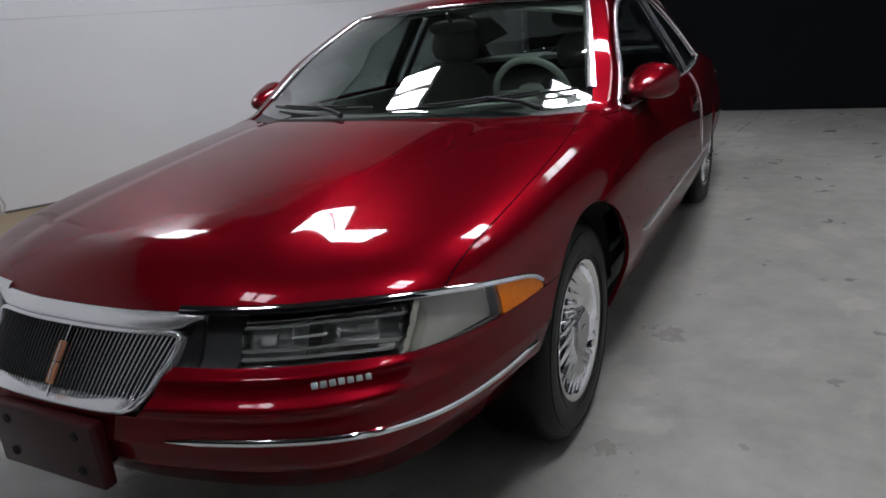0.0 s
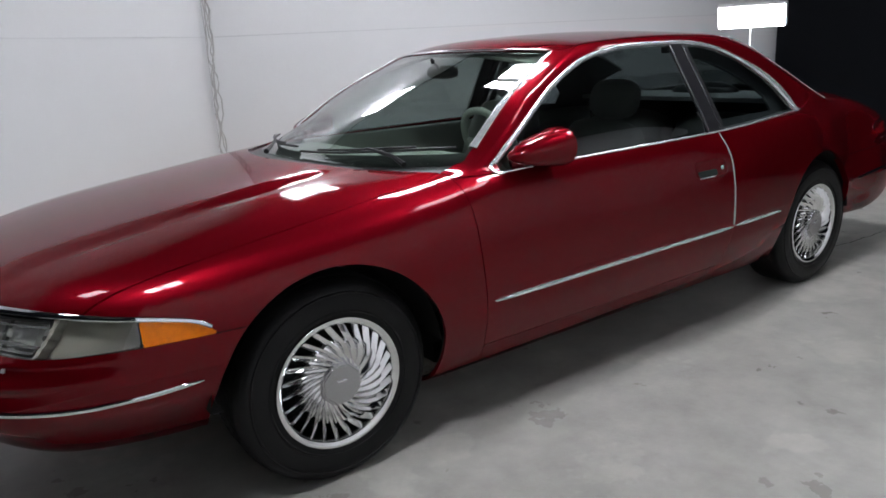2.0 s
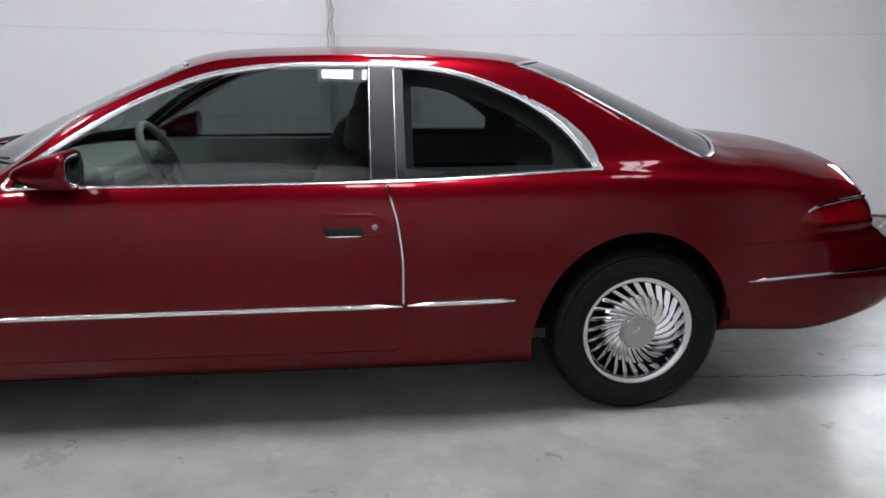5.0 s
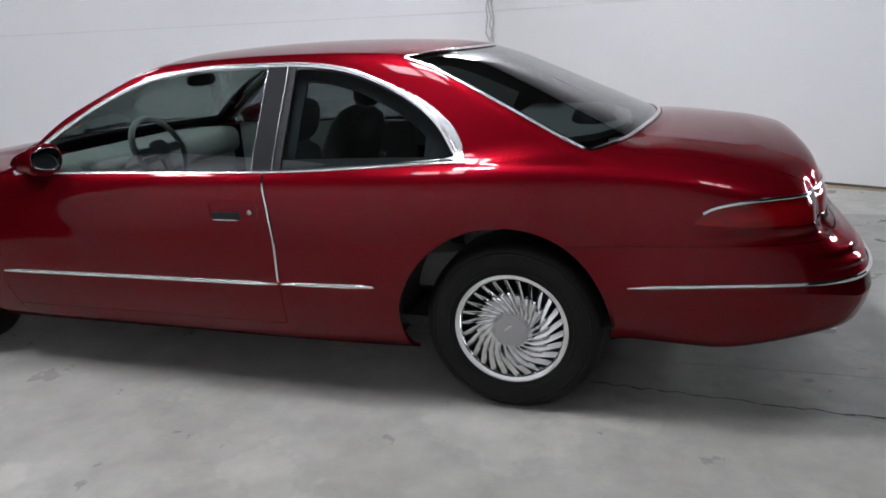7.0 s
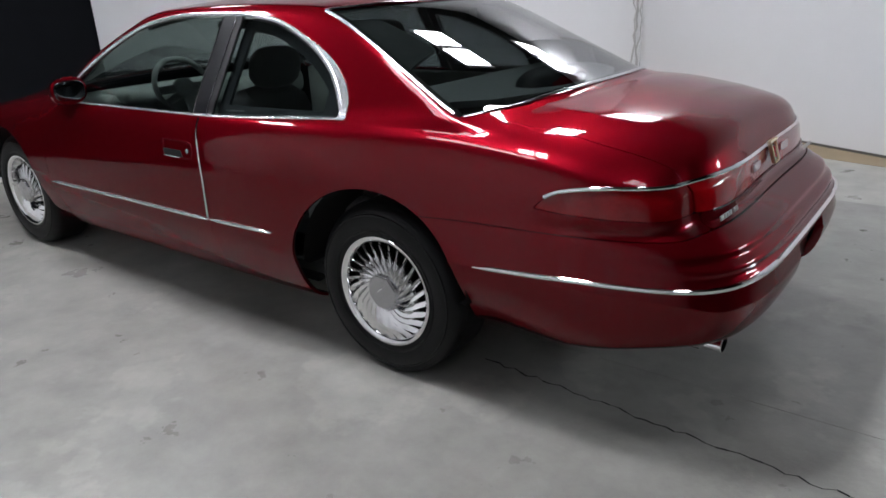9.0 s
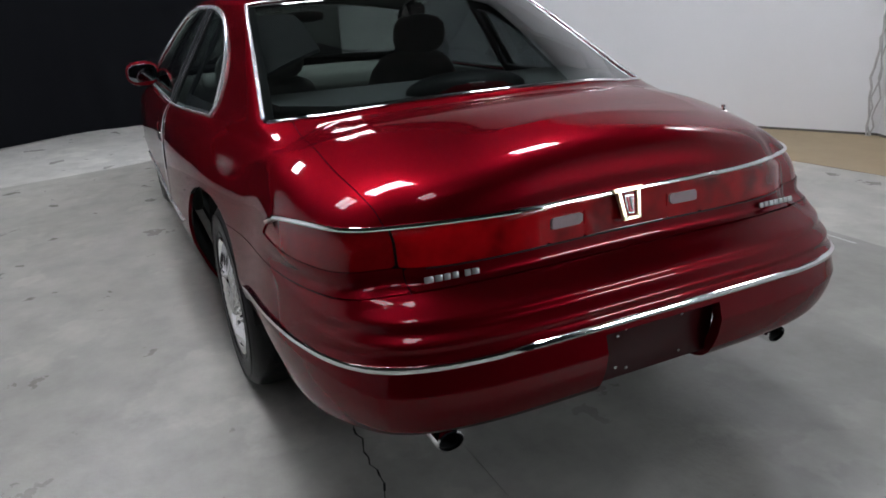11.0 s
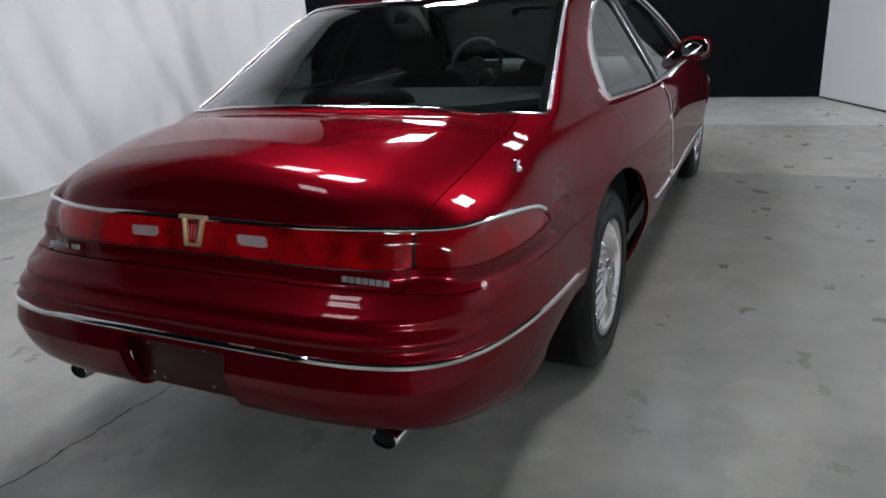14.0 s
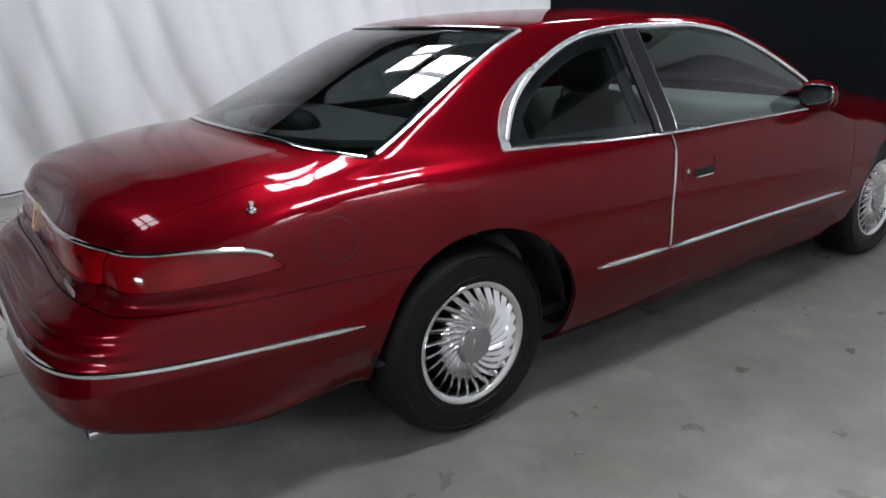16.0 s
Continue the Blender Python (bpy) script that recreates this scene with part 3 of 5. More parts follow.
# black bands round the fixed panes
band = cut(BODY, lambda x, y, z: mn(in_screen(x, y, z), 0.022 - in_screen(x, y, z)))
panel("border", both(band), BLACK, windscreen, "black border", sink=0.010, depth=0.003)
band = cut(BODY, lambda x, y, z: many(mn, in_screen(x, y, z), in_screen(x, y, z) - 0.021, 0.075 - (screen_base(y) - x)))
panel("lower_border", both(band), BLACK, windscreen, "black lower border", sink=0.011, depth=0.003)
band = cut(BODY, lambda x, y, z: mn(in_back(x, y, z), 0.03 - in_back(x, y, z)))
panel("border", both(band), BLACK, rear_window, "black border", sink=0.010, depth=0.003)
for k, mesh_side in enumerate((lambda m: m, flip)):
    pane("door_window", mesh_side(cut(BODY, lambda x, y, z: mn(in_window(x, y, z) - 0.006, x + 0.425))), doors[k])
    pane("quarter_window", mesh_side(cut(BODY, lambda x, y, z: mn(in_window(x, y, z) - 0.012, -0.55 - x))), car)
    panel("door_pillar", mesh_side(cut(BODY, lambda x, y, z: many(mn, in_window(x, y, z) - 0.001, x + 0.516, -0.428 - x))), PILLAR, car, "dark polished pillar trim", sink=-0.003)
    panel("pillar_cover", mesh_side(cut(BODY, lambda x, y, z: many(mn, in_window(x, y, z) - 0.001, x + 0.552, -0.522 - x))), BLACK, car, "black pillar cover", sink=-0.001)
    for px in (-0.431, -0.519):
        strip = ribbon(smooth_hits([on_side(px, float(z)) for z in np.linspace(float(belt(px)) + 0.006, float(win_top(px)) - 0.006, 16)]), 0.0035, 0.006)
        part("pillar_strip", strip if k == 0 else mirrored(strip), SATIN, car, "thin satin metal strip on the pillar")

# --- bright mouldings ---
front_strip_z = pchip([0, 0.2, 0.47, 0.66, 0.83, 1], [0.475, 0.476, 0.468, 0.461, 0.467, 0.482])
for side in (1, -1):
    place = (lambda bm: bm) if side == 1 else mirrored
    k = 0 if side == 1 else 1
    xs = np.linspace(0.745, -1.232, 90)
    top = smooth_hits([on_side(float(x), float(win_top(x)) + 0.004) for x in xs], 8)
    part("window_moulding", place(ribbon(top, 0.0105, 0.008)), BRIGHT, car, "chrome window moulding")
    loop = [(0.742, float(win_top(0.745)) + 0.004), (0.757, 0.934), (0.771, 0.921), (0.775, 0.911), (0.768, 0.903), (0.755, 0.899), (0.740, float(belt(0.745)) - 0.001)]
    lx, lz = pchip(range(7), [p[0] for p in loop]), pchip(range(7), [p[1] for p in loop])
    part("corner_moulding", place(ribbon(smooth_hits([on_side(float(lx(t)), float(lz(t))) for t in np.linspace(0, 6, 25)]), 0.007, 0.006)), BRIGHT, car, "chrome corner of the window moulding")
    wedge = lambda x: win_top(x + 0.028 * step(-0.93, -1.17, x)) + 0.014
    m = cut(BODY, lambda x, y, z: many(mn, y - 0.5, wedge(x) - z, z - belt(x) + 0.003, -0.93 - x, x + 1.272, -in_window(x, y, z)))
    panel("rear_corner_moulding", m if side == 1 else flip(m), BRIGHT, car, "broad satin chrome rear corner of the window moulding", sink=-0.006, depth=0.010)
    xs = np.linspace(0.745, -1.268, 60)
    part("belt_moulding", place(ribbon([on_side(float(x), float(belt(x)) - 0.001) for x in xs], 0.0048, 0.006)), BRIGHT, car, "chrome belt moulding")
    xs = np.linspace(0.86, -0.53, 40)
    part("side_moulding", place(ribbon([on_side(float(x), 0.478 + (0.86 - float(x)) * 0.008) for x in xs], 0.0085, 0.009, taper=True)), BRIGHT, doors[k], "chrome door moulding")
    xs = np.linspace(-0.55, -0.935, 14)
    part("side_moulding", place(ribbon([on_side(float(x), 0.478 + (0.86 - float(x)) * 0.010) for x in xs], 0.0085, 0.009, taper=True)), BRIGHT, car, "chrome side moulding")
    zs = np.linspace(0.908, 0.50, 30)
    part("edge_guard", place(ribbon([on_side(float(door_rear(z)) + 0.005, float(z)) for z in zs], 0.005, 0.006)), CHROME, doors[k], "chrome door edge guard")
    us = np.linspace(u_at_y(0.325), u_at_x(1.85), 40)
    part("bumper_moulding", place(ribbon([on_wrap(float(u), float(front_strip_z(i / 39))) for i, u in enumerate(us)], 0.008, 0.008, taper=True)), CHROME, car, "chrome bumper moulding")
    head = []
    for u in np.linspace(u_at_x(1.81), u_at_y(0.340), 60):
        z = 0.66
        for _ in range(6):
            z = float(head_top(on_wrap(float(u), z)[0].x)) + 0.005
        head.append(on_wrap(float(u), z))
    part("headlight_moulding", place(ribbon(smooth_hits(head, 3), [0.006 + 0.0055 * i / 59 for i in range(60)], 0.006)), CHROME, car, "chrome strip above the headlight")
us = np.linspace(u_at_x(-1.85), chord[-1] - 1e-3, 60)
strip_z = pchip([0, 0.14, 0.26, 0.4, 0.55, 0.8, 1], [0.518, 0.534, 0.543, 0.545, 0.550, 0.556, 0.557])
arc = [on_wrap(float(u), float(strip_z(i / 59))) for i, u in enumerate(us)]
arc += [(Vector((p.x, -p.y, p.z)), Vector((n.x, -n.y, n.z))) for p, n in arc[-2::-1]]
part("rear_moulding", ribbon(smooth_hits(arc), 0.0085, 0.010, taper=True), CHROME, rear_bumper, "chrome strip round the rear bumper")
top = []
for u in np.concatenate([np.linspace(u_at_x(-2.105), u_at_x(-2.17), 12), np.linspace(u_at_x(-2.18), chord[-1] - 1e-3, 60)]):
    z = 0.83
    for _ in range(6):
        z = float(lamp_top(on_wrap(float(u), z)[0].x)) + 0.003
    top.append(on_wrap(float(u), z))
top += [(Vector((p.x, -p.y, p.z)), Vector((n.x, -n.y, n.z))) for p, n in top[-2::-1]]
part("tail_light_moulding", ribbon(smooth_hits(top, 3), 0.0065, 0.007), CHROME, car, "chrome strip above the tail lights")
low = []
for u in np.linspace(u_at_y(0.66, True), chord[-1] - 1e-3, 60):
    z = 0.73
    for _ in range(6):
        z = float(lamp_low(on_wrap(float(u), z)[0].x)) - 0.002
    low.append(on_wrap(float(u), z))
low += [(Vector((p.x, -p.y, p.z)), Vector((n.x, -n.y, n.z))) for p, n in low[-2::-1]]
part("lower_light_moulding", ribbon(smooth_hits(low, 3), 0.0020, 0.002), PILLAR, car, "thin dark metal line under the tail lights")
# frames of windscreen and rear window
for name, edge, ob in (("screen_trim", [(float(x), float(pillar_in(x))) for x in np.linspace(0.775, 0.235, 30)] , windscreen),
                       ("rear_window_trim", [(float(x), float(back_side(x))) for x in np.linspace(-0.99, -1.685, 30)], rear_window)):
    for side in (1, -1):
        wide = list(np.linspace(0.017, 0.007, 30)) if name == "screen_trim" else 0.007
        bm = ribbon(smooth_hits([on_top(*e) for e in edge]), wide, 0.005)
        part(name, bm if side == 1 else mirrored(bm), BRIGHT, ob, "bright metal frame strip")
for name, f, w, ob in (("screen_trim", screen_top, 0.56, windscreen), ("rear_window_trim", back_top, 0.59, rear_window), ("rear_window_trim", back_base, 0.715, rear_window)):
    hits = []
    for y in np.linspace(-w, w, 41):
        p, n = on_top(float(f(abs(y))), abs(float(y)))
        s = 1 if y >= 0 else -1
        hits.append((Vector((p.x, s * p.y, p.z)), Vector((n.x, s * n.y, n.z))))
    part(name, ribbon(hits, 0.007, 0.005), CHROME, ob, "chrome frame strip")

# --- lamps ---
panel("tail_light_bar", both(cut(BODY, lambda x, y, z: many(mn, in_lamp(x, y, z), 0.618 - y, mx(y - 0.240, 0.131 - y)) )), REDLENS, boot, "full-width red light bar", sink=0.004)
for side in (1, -1):
    m = cut(BODY, lambda x, y, z: many(mn, in_lamp(x, y, z), y - 0.139, 0.231 - y, z - 0.763, 0.791 - z))
    m = m if side == 1 else flip(m)
    panel("reversing_light", m, WHITELENS, boot, "white reversing light", sink=-0.001)
    m = cut(BODY, lambda x, y, z: many(mn, in_lamp(x, y, z), y - 0.130, 0.241 - y, -many(mn, y - 0.139, 0.231 - y, z - 0.763, 0.791 - z)))
    panel("light_surround", m if side == 1 else flip(m), REDLENS, boot, sink=0.004)
    m = cut(BODY, lambda x, y, z: mn(in_lamp(x, y, z), y - 0.624))
    panel("corner_tail_light", m if side == 1 else flip(m), REDDARK, car, "dark red corner tail light", sink=0.004)
    # headlamps: clear lens, amber end, bright bowl behind
    m = cut(BODY, lambda x, y, z: mn(in_head(x, y, z) - 0.001, x - 1.985))
    housing = panel("headlight", m if side == 1 else flip(m), CLEAR, car, "clear ribbed headlight lens", sink=0.003)
    housing.visible_shadow = False
    m2 = cut(BODY, lambda x, y, z: many(mn, in_head(x, y, z) + 0.004, x - 1.975))
    panel("lamp_box", m2 if side == 1 else flip(m2), LAMPBOX, housing, "grey lamp housing", sink=0.060)
    m2 = cut(BODY, lambda x, y, z: many(mn, in_head(x, y, z) + 0.002, x - 1.99, y - 0.748))
    panel("cornering_reflector", m2 if side == 1 else flip(m2), CORNERING, housing, "pale cornering lamp bowl", sink=0.035, depth=0.02)
    for y0, y1, z0, z1, deep in ((0.42, 0.56, 0.622, 0.685, 0.050), (0.585, 0.73, 0.622, 0.685, 0.050), (0.45, 0.53, 0.632, 0.675, 0.030), (0.61, 0.69, 0.632, 0.675, 0.030)):
        m2 = cut(BODY, lambda x, y, z: many(mn, in_head(x, y, z) + 0.004, y - y0, y1 - y, z - z0, z1 - z, x - 2.0))
        panel("reflector", m2 if side == 1 else flip(m2), REFLECTOR, housing, "bright reflector", sink=deep, depth=0.03)
    m2 = cut(BODY, lambda x, y, z: many(mn, in_head(x, y, z) + 0.003, 0.432 - y, x - 2.0))
    panel("inner_lens", m2 if side == 1 else flip(m2), LAMPDARK, housing, "dark grey inner end of the lamp", sink=0.022)
    frame_in = lambda y, z, e: many(mn, y - 0.435 - e, 0.728 - e - y, z - 0.616 - e, 0.690 - e - z)
    m2 = cut(BODY, lambda x, y, z: many(mn, in_head(x, y, z) + 0.002, frame_in(y, z, 0.0), -frame_in(y, z, 0.005), x - 2.0))
    panel("inner_frame", m2 if side == 1 else flip(m2), LAMPBOX, housing, "grey inner lamp frame", sink=0.010, depth=0.03)
    for y0, y1, z0, z1, deep in ((0.475, 0.505, 0.640, 0.668, 0.014), (0.53, 0.60, 0.650, 0.656, 0.012), (0.615, 0.621, 0.625, 0.684, 0.010), (0.64, 0.70, 0.630, 0.635, 0.012)):
        m2 = cut(BODY, lambda x, y, z: many(mn, in_head(x, y, z) + 0.004, y - y0, y1 - y, z - z0, z1 - z, x - 2.0))
        panel("bulb_shield", m2 if side == 1 else flip(m2), REFLECTOR, housing, sink=deep, depth=0.012)
    for z0, y0, y1 in ((0.628, 0.44, 0.735), (0.672, 0.44, 0.735)):
        m2 = cut(BODY, lambda x, y, z: many(mn, in_head(x, y, z) + 0.004, z - z0, z0 + 0.0065 - z, y - y0, y1 - y, x - 1.99))
        panel("lens_rib", m2 if side == 1 else flip(m2), LAMPBOX, housing, sink=0.006, depth=0.006)
    m2 = cut(BODY, lambda x, y, z: many(mn, in_head(x, y, z) + 0.002, y - 0.738, 0.748 - y))
    panel("divider", m2 if side == 1 else flip(m2), FROST, housing, sink=0.002, depth=0.05)
    m3 = cut(BODY, lambda x, y, z: many(mn, in_head(x, y, z) + 0.001, 1.982 - x))
    panel("turn_signal", m3 if side == 1 else flip(m3), AMBER, car, "amber turn signal lens", sink=0.003)


# --- wheels ---
def rounded(pairs, rounds=2):
    for _ in range(rounds):
        out = [pairs[0]]
        for a, b in zip(pairs, pairs[1:]):
            out += [(a[0] * .75 + b[0] * .25, a[1] * .75 + b[1] * .25), (a[0] * .25 + b[0] * .75, a[1] * .25 + b[1] * .75)]
        pairs = out + [pairs[-1]]
    return pairs


def spoke(a, swirl):
    """One leaning blade of the wheel, from the hub to the rim."""
    bm = bmesh.new()
    rings = []
    for i in range(7):
        t = i / 6
        r = 0.066 + t * 0.126
        ang = a + swirl * (0.55 * (1 - t)**1.3)
        y = 0.006 + 0.018 * math.sin(math.pi * min(1, t * 1.05)) - 0.004 * t
        w = 0.0082 + 0.0040 * math.sin(math.pi * min(1, 0.25 + 0.6 * t))
        c = Vector((r * math.cos(ang), y, r * math.sin(ang)))
        tang = Vector((-math.sin(ang), 0, math.cos(ang)))
        rings.append([bm.verts.new(c + tang * w * s + Vector((0, h, 0))) for s, h in ((-1, -0.030), (-0.92, -0.008), (0.1, 0.000), (0.92, 0.005), (1, -0.026))])
    for p, q in zip(rings, rings[1:]):
        for k in range(4):
            bm.faces.new((p[k], p[k + 1], q[k + 1], q[k]))
    bmesh.ops.recalc_face_normals(bm, faces=bm.faces)
    return bm


def build_wheel():
    w = new("wheel")
    w.parent = car
    tread = rounded([(0.205, -0.005), (0.215, 0.010), (0.255, 0.022), (0.300, 0.018), (0.324, 0.000), (0.336, -0.022), (0.338, -0.05),
                     (0.338, -0.17), (0.332, -0.20), (0.30, -0.222), (0.22, -0.21)])
    bm = revolve(tread, 72)
    for v in bm.verts:  # flattened where it stands
        if v.co.z < -0.328:
            v.co.z = -0.328
    tyre = part("tyre", bm, RUBBER, w, "black rubber tyre")
    part("sidewall_rib", join(revolve([(0.292, 0.0165), (0.294, 0.0205), (0.298, 0.0205), (0.300, 0.0160)], 72), revolve([(0.232, 0.0140), (0.234, 0.0195), (0.238, 0.0200), (0.240, 0.0160)], 72)), RUBBER, tyre)
    blocks = bmesh.new()
    for k in range(64):
        a = 2 * math.pi * k / 64
        for j, yy in enumerate((-0.060, -0.095, -0.130, -0.165)):
            b = box(0.024, 0.030, 0.008, (0, yy, 0.3345), rot=Matrix.Rotation(0.35 if j % 2 else -0.35, 4, "Z"))
            bmesh.ops.rotate(b, cent=(0, 0, 0), matrix=Matrix.Rotation(a + 0.02 * j, 3, "Y"), verts=b.verts)
            if min(v.co.z for v in b.verts) > -0.33:
                blocks = join(blocks, b)
            else:
                b.free()
    tagged(part("tread", blocks, RUBBER, tyre, smooth=False), kind="stuff")
    part("rim", revolve(rounded([(0.186, -0.045), (0.190, 0.000), (0.196, 0.008), (0.202, 0.012), (0.2135, 0.016), (0.2165, 0.012), (0.214, 0.000), (0.205, -0.02)], 1), 72), ALLOY, w, "polished alloy rim")
    # near-black: the shade in the gaps between the spokes is in this colour
    part("barrel", revolve([(0.198, 0.0), (0.190, -0.04), (0.165, -0.055), (0.03, -0.055)], 48), DARK, w, "dark inner barrel")
    first = part("spoke", spoke(0, 1), ALLOY, w, "polished swirling spoke", angle=50)
    for k in range(1, 26):
        blade = new("spoke", first.data)
        blade.parent = w
        blade.matrix_basis = Matrix.Rotation(2 * math.pi * k / 26, 4, "Y")
    part("hub_dish", revolve(rounded([(0.146, -0.034), (0.143, -0.004), (0.130, 0.009), (0.098, 0.012), (0.070, 0.010), (0.0, 0.010)], 1), 48), ALLOY, w)
    cap = bmesh.new()
    bmesh.ops.create_cone(cap, cap_ends=True, segments=8, radius1=0.078, radius2=0.068, depth=0.018)
    bmesh.ops.rotate(cap, cent=(0, 0, 0), matrix=Matrix.Rotation(radians(-90), 3, "X") @ Matrix.Rotation(radians(22.5), 3, "Z"), verts=cap.verts)
    bmesh.ops.bevel(cap, geom=cap.edges[:], offset=0.004, segments=2, affect="EDGES")
    bmesh.ops.translate(cap, vec=(0, 0.014, 0), verts=cap.verts)
    part("hub_cap", cap, SATIN, w, "satin eight-sided hub cap")
    part("cap_mark", box(0.034, 0.003, 0.006, (0, 0.0240, 0.012), 0.001), CHROME, w)
    return w


wheel = build_wheel()
wheel.matrix_basis = pose(1.435, 0.862, 0.328)
copy_thing(wheel, pose(-1.435, 0.852, 0.328, 0, 40, 0))
copy_thing(wheel, pose(1.435, -0.862, 0.328, 0, 15, 180))
copy_thing(wheel, pose(-1.435, -0.852, 0.328, 0, 70, 180))
# wheel wells and belly
for x, r in ((1.44, 0.40), (-1.405, 0.405)):
    for side in (1, -1):
        bm = bmesh.new()
        rows = []
        for k in range(25):
            a = radians(-25 + 230 * k / 24)
            rows.append([bm.verts.new((x + r * math.cos(a), side * y, max(0.360, 0.335 + r * math.sin(a)))) for y in (0.87 if r < 0.404 else 0.855, 0.58)])
        for p, q in zip(rows, rows[1:]):
            bm.faces.new((p[0], p[1], q[1], q[0]))
        bm.faces.new([p[1] for p in rows])
        part("wheel_well", bm, DARK, car)
for bm in (box(1.95, 1.50, 0.10, (0.02, 0, 0.27)), box(4.25, 1.08, 0.10, (0.0, 0, 0.345)), box(0.40, 1.20, 0.08, (1.99, 0, 0.33)), box(0.62, 1.36, 0.08, (-2.12, 0, 0.40))):
    part("underbody", bm, DARK, car, smooth=False)
# exhausts
for side in (1, -1):
    bm = revolve([(0.032, 0.0), (0.034, 0.012), (0.034, 0.16), (0.029, 0.162), (0.029, 0.0)], 28, closed=True)
    bmesh.ops.scale(bm, vec=(1.15, 1, 0.82), verts=bm.verts)
    bmesh.ops.rotate(bm, cent=(0, 0, 0), matrix=Matrix.Rotation(radians(90), 3, "Z"), verts=bm.verts)
    bmesh.ops.translate(bm, vec=(-2.41, side * 0.552, 0.296), verts=bm.verts)
    pipe = part("exhaust_tip", bm, CHROME, car, "chrome oval exhaust tip")
    bore = revolve([(0.0285, 0.0), (0.0285, 0.150), (0.0275, 0.150), (0.0275, 0.02), (0.0, 0.02), (0.0, 0.0)], 24)
    bmesh.ops.scale(bore, vec=(1.15, 1, 0.82), verts=bore.verts)
    bmesh.ops.rotate(bore, cent=(0, 0, 0), matrix=Matrix.Rotation(radians(90), 3, "Z"), verts=bore.verts)
    bmesh.ops.translate(bore, vec=(-2.41, side * 0.552, 0.296), verts=bore.verts)
    part("bore", bore, DARK, pipe, "black bore of the tip")
    part("exhaust_pipe", tube([(-2.50, side * 0.552, 0.287), (-2.2, side * 0.552, 0.31), (-1.95, side * 0.5, 0.31)], 0.026, 12), DARK, pipe)

# --- grille ---
grille = new("grille")
grille.parent = car


def grille_x(z, y):
    """The front skin's x at height z, y across."""
    return tree.ray_cast(Vector((3, max(abs(y), 1e-4), z)), Vector((-1, 0, 0)))[0].x


def face(y, z, out=0.0):
    hit, n, _, _ = tree.ray_cast(Vector((3, max(abs(y), 1e-4), z)), Vector((-1, 0, 0)))
    n = n if n.x > 0 else -n
    n = Vector((n.x, n.y if y >= 0 else -n.y, n.z))
    return Vector((hit.x, y, z)) + n * out, n


LOW, TOP = 0.528, 0.664
half = [(s * 0.238, LOW + 0.006 * (s / 1.0)**4) for s in np.linspace(0, 1, 9)] + [(0.251, LOW + 0.011), (0.260, LOW + 0.020)] \
    + [(float(grille_half(z)), float(z)) for z in np.linspace(LOW + 0.034, TOP - 0.006, 9)] + [(0.296, TOP)] + [(s * 0.285, TOP) for s in np.linspace(1, 0, 9)]
loop = half + [(-y, z) for y, z in half[-2:0:-1]]
ring = [face(y, z, 0.001) for y, z in loop]
for _ in range(2):
    ring = [((ring[i - 1][0] + ring[i][0] * 2 + ring[(i + 1) % len(ring)][0]) / 4, (ring[i - 1][1] + ring[i][1] * 2 + ring[(i + 1) % len(ring)][1]).normalized()) for i in range(len(ring))]
part("surround", ribbon(ring, 0.0062, 0.006, closed=True, sink=0.03), BRIGHT, grille, "bright grille surround")
for k in range(-23, 24):
    w = k / 23
    low = LOW + (0.0 if abs(w) < 0.88 else 0.012)
    a, b = face(w * float(grille_half(low)) * 0.965, low, -0.006)[0], face(w * float(grille_half(TOP)) * 0.965, TOP, -0.008)[0]
    pts = [a.lerp(b, s) + Vector((0.012 * s * (1 - s), 0, 0)) for s in np.linspace(0, 1, 6)]
    part("grille_bar", tube(pts, 0.0022, 6), SATIN, grille)
back = bmesh.new()
vs = [[back.verts.new((grille_x(z, y * 0.29) - 0.045, y * 0.345, z)) for y in np.linspace(-1, 1, 13)] for z in np.linspace(0.500, 0.70, 6)]
for a, b in zip(vs, vs[1:]):
    for k in range(12):
        back.faces.new((a[k], a[k + 1], b[k + 1], b[k]))
part("backing", back, DARK, grille)
part("centre_bar", tube([face(0, LOW, 0.0)[0].lerp(face(0, TOP, 0.0)[0], s) + Vector((0.012 * s * (1 - s), 0, 0)) for s in np.linspace(0, 1, 6)], 0.0042, 8), CHROME, grille)
foot, head_end = face(0, LOW, 0.006)[0], face(0, TOP, 0.006)[0]
rise = (head_end - foot).normalized()
lean = Matrix.Rotation(math.atan2(rise.x, rise.z), 4, "Y")
emblem = part("emblem", join(*[box(0.009, 0.019, 0.046, foot.lerp(head_end, w) + Vector((0.003, 0, 0.002)), 0.002, rot=lean) for w in (0.63, 0.345)]), COPPER, grille, "copper-coloured grille emblem")
part("emblem_rim", box(0.012, 0.006, 0.086, foot.lerp(head_end, 0.4875) + Vector((0.003, 0, 0.002)), 0.002, rot=lean), SATIN, emblem)
# bright header over the grille, tapering to the headlights
head = bmesh.new()
rows = []
for y in np.linspace(-0.352, 0.352, 45):
    f = min(1, max(0, (0.352 - abs(y)) / 0.075))
    f = f * f * (3 - 2 * f)
    ztop = 0.699 + 0.004 * f
    zlow = 0.692 - 0.021 * f
    n = face(y, (ztop + zlow) / 2)[1]
    rows.append([head.verts.new(v) for v in (face(y, ztop, -0.02)[0], face(y, ztop, 0.002)[0], face(y, ztop * 0.75 + zlow * 0.25, 0.003 + 0.004 * f)[0], face(y, ztop * 0.3 + zlow * 0.7, 0.003 + 0.006 * f)[0], face(y, zlow, 0.002 + 0.003 * f)[0], face(y, zlow, -0.02)[0])])
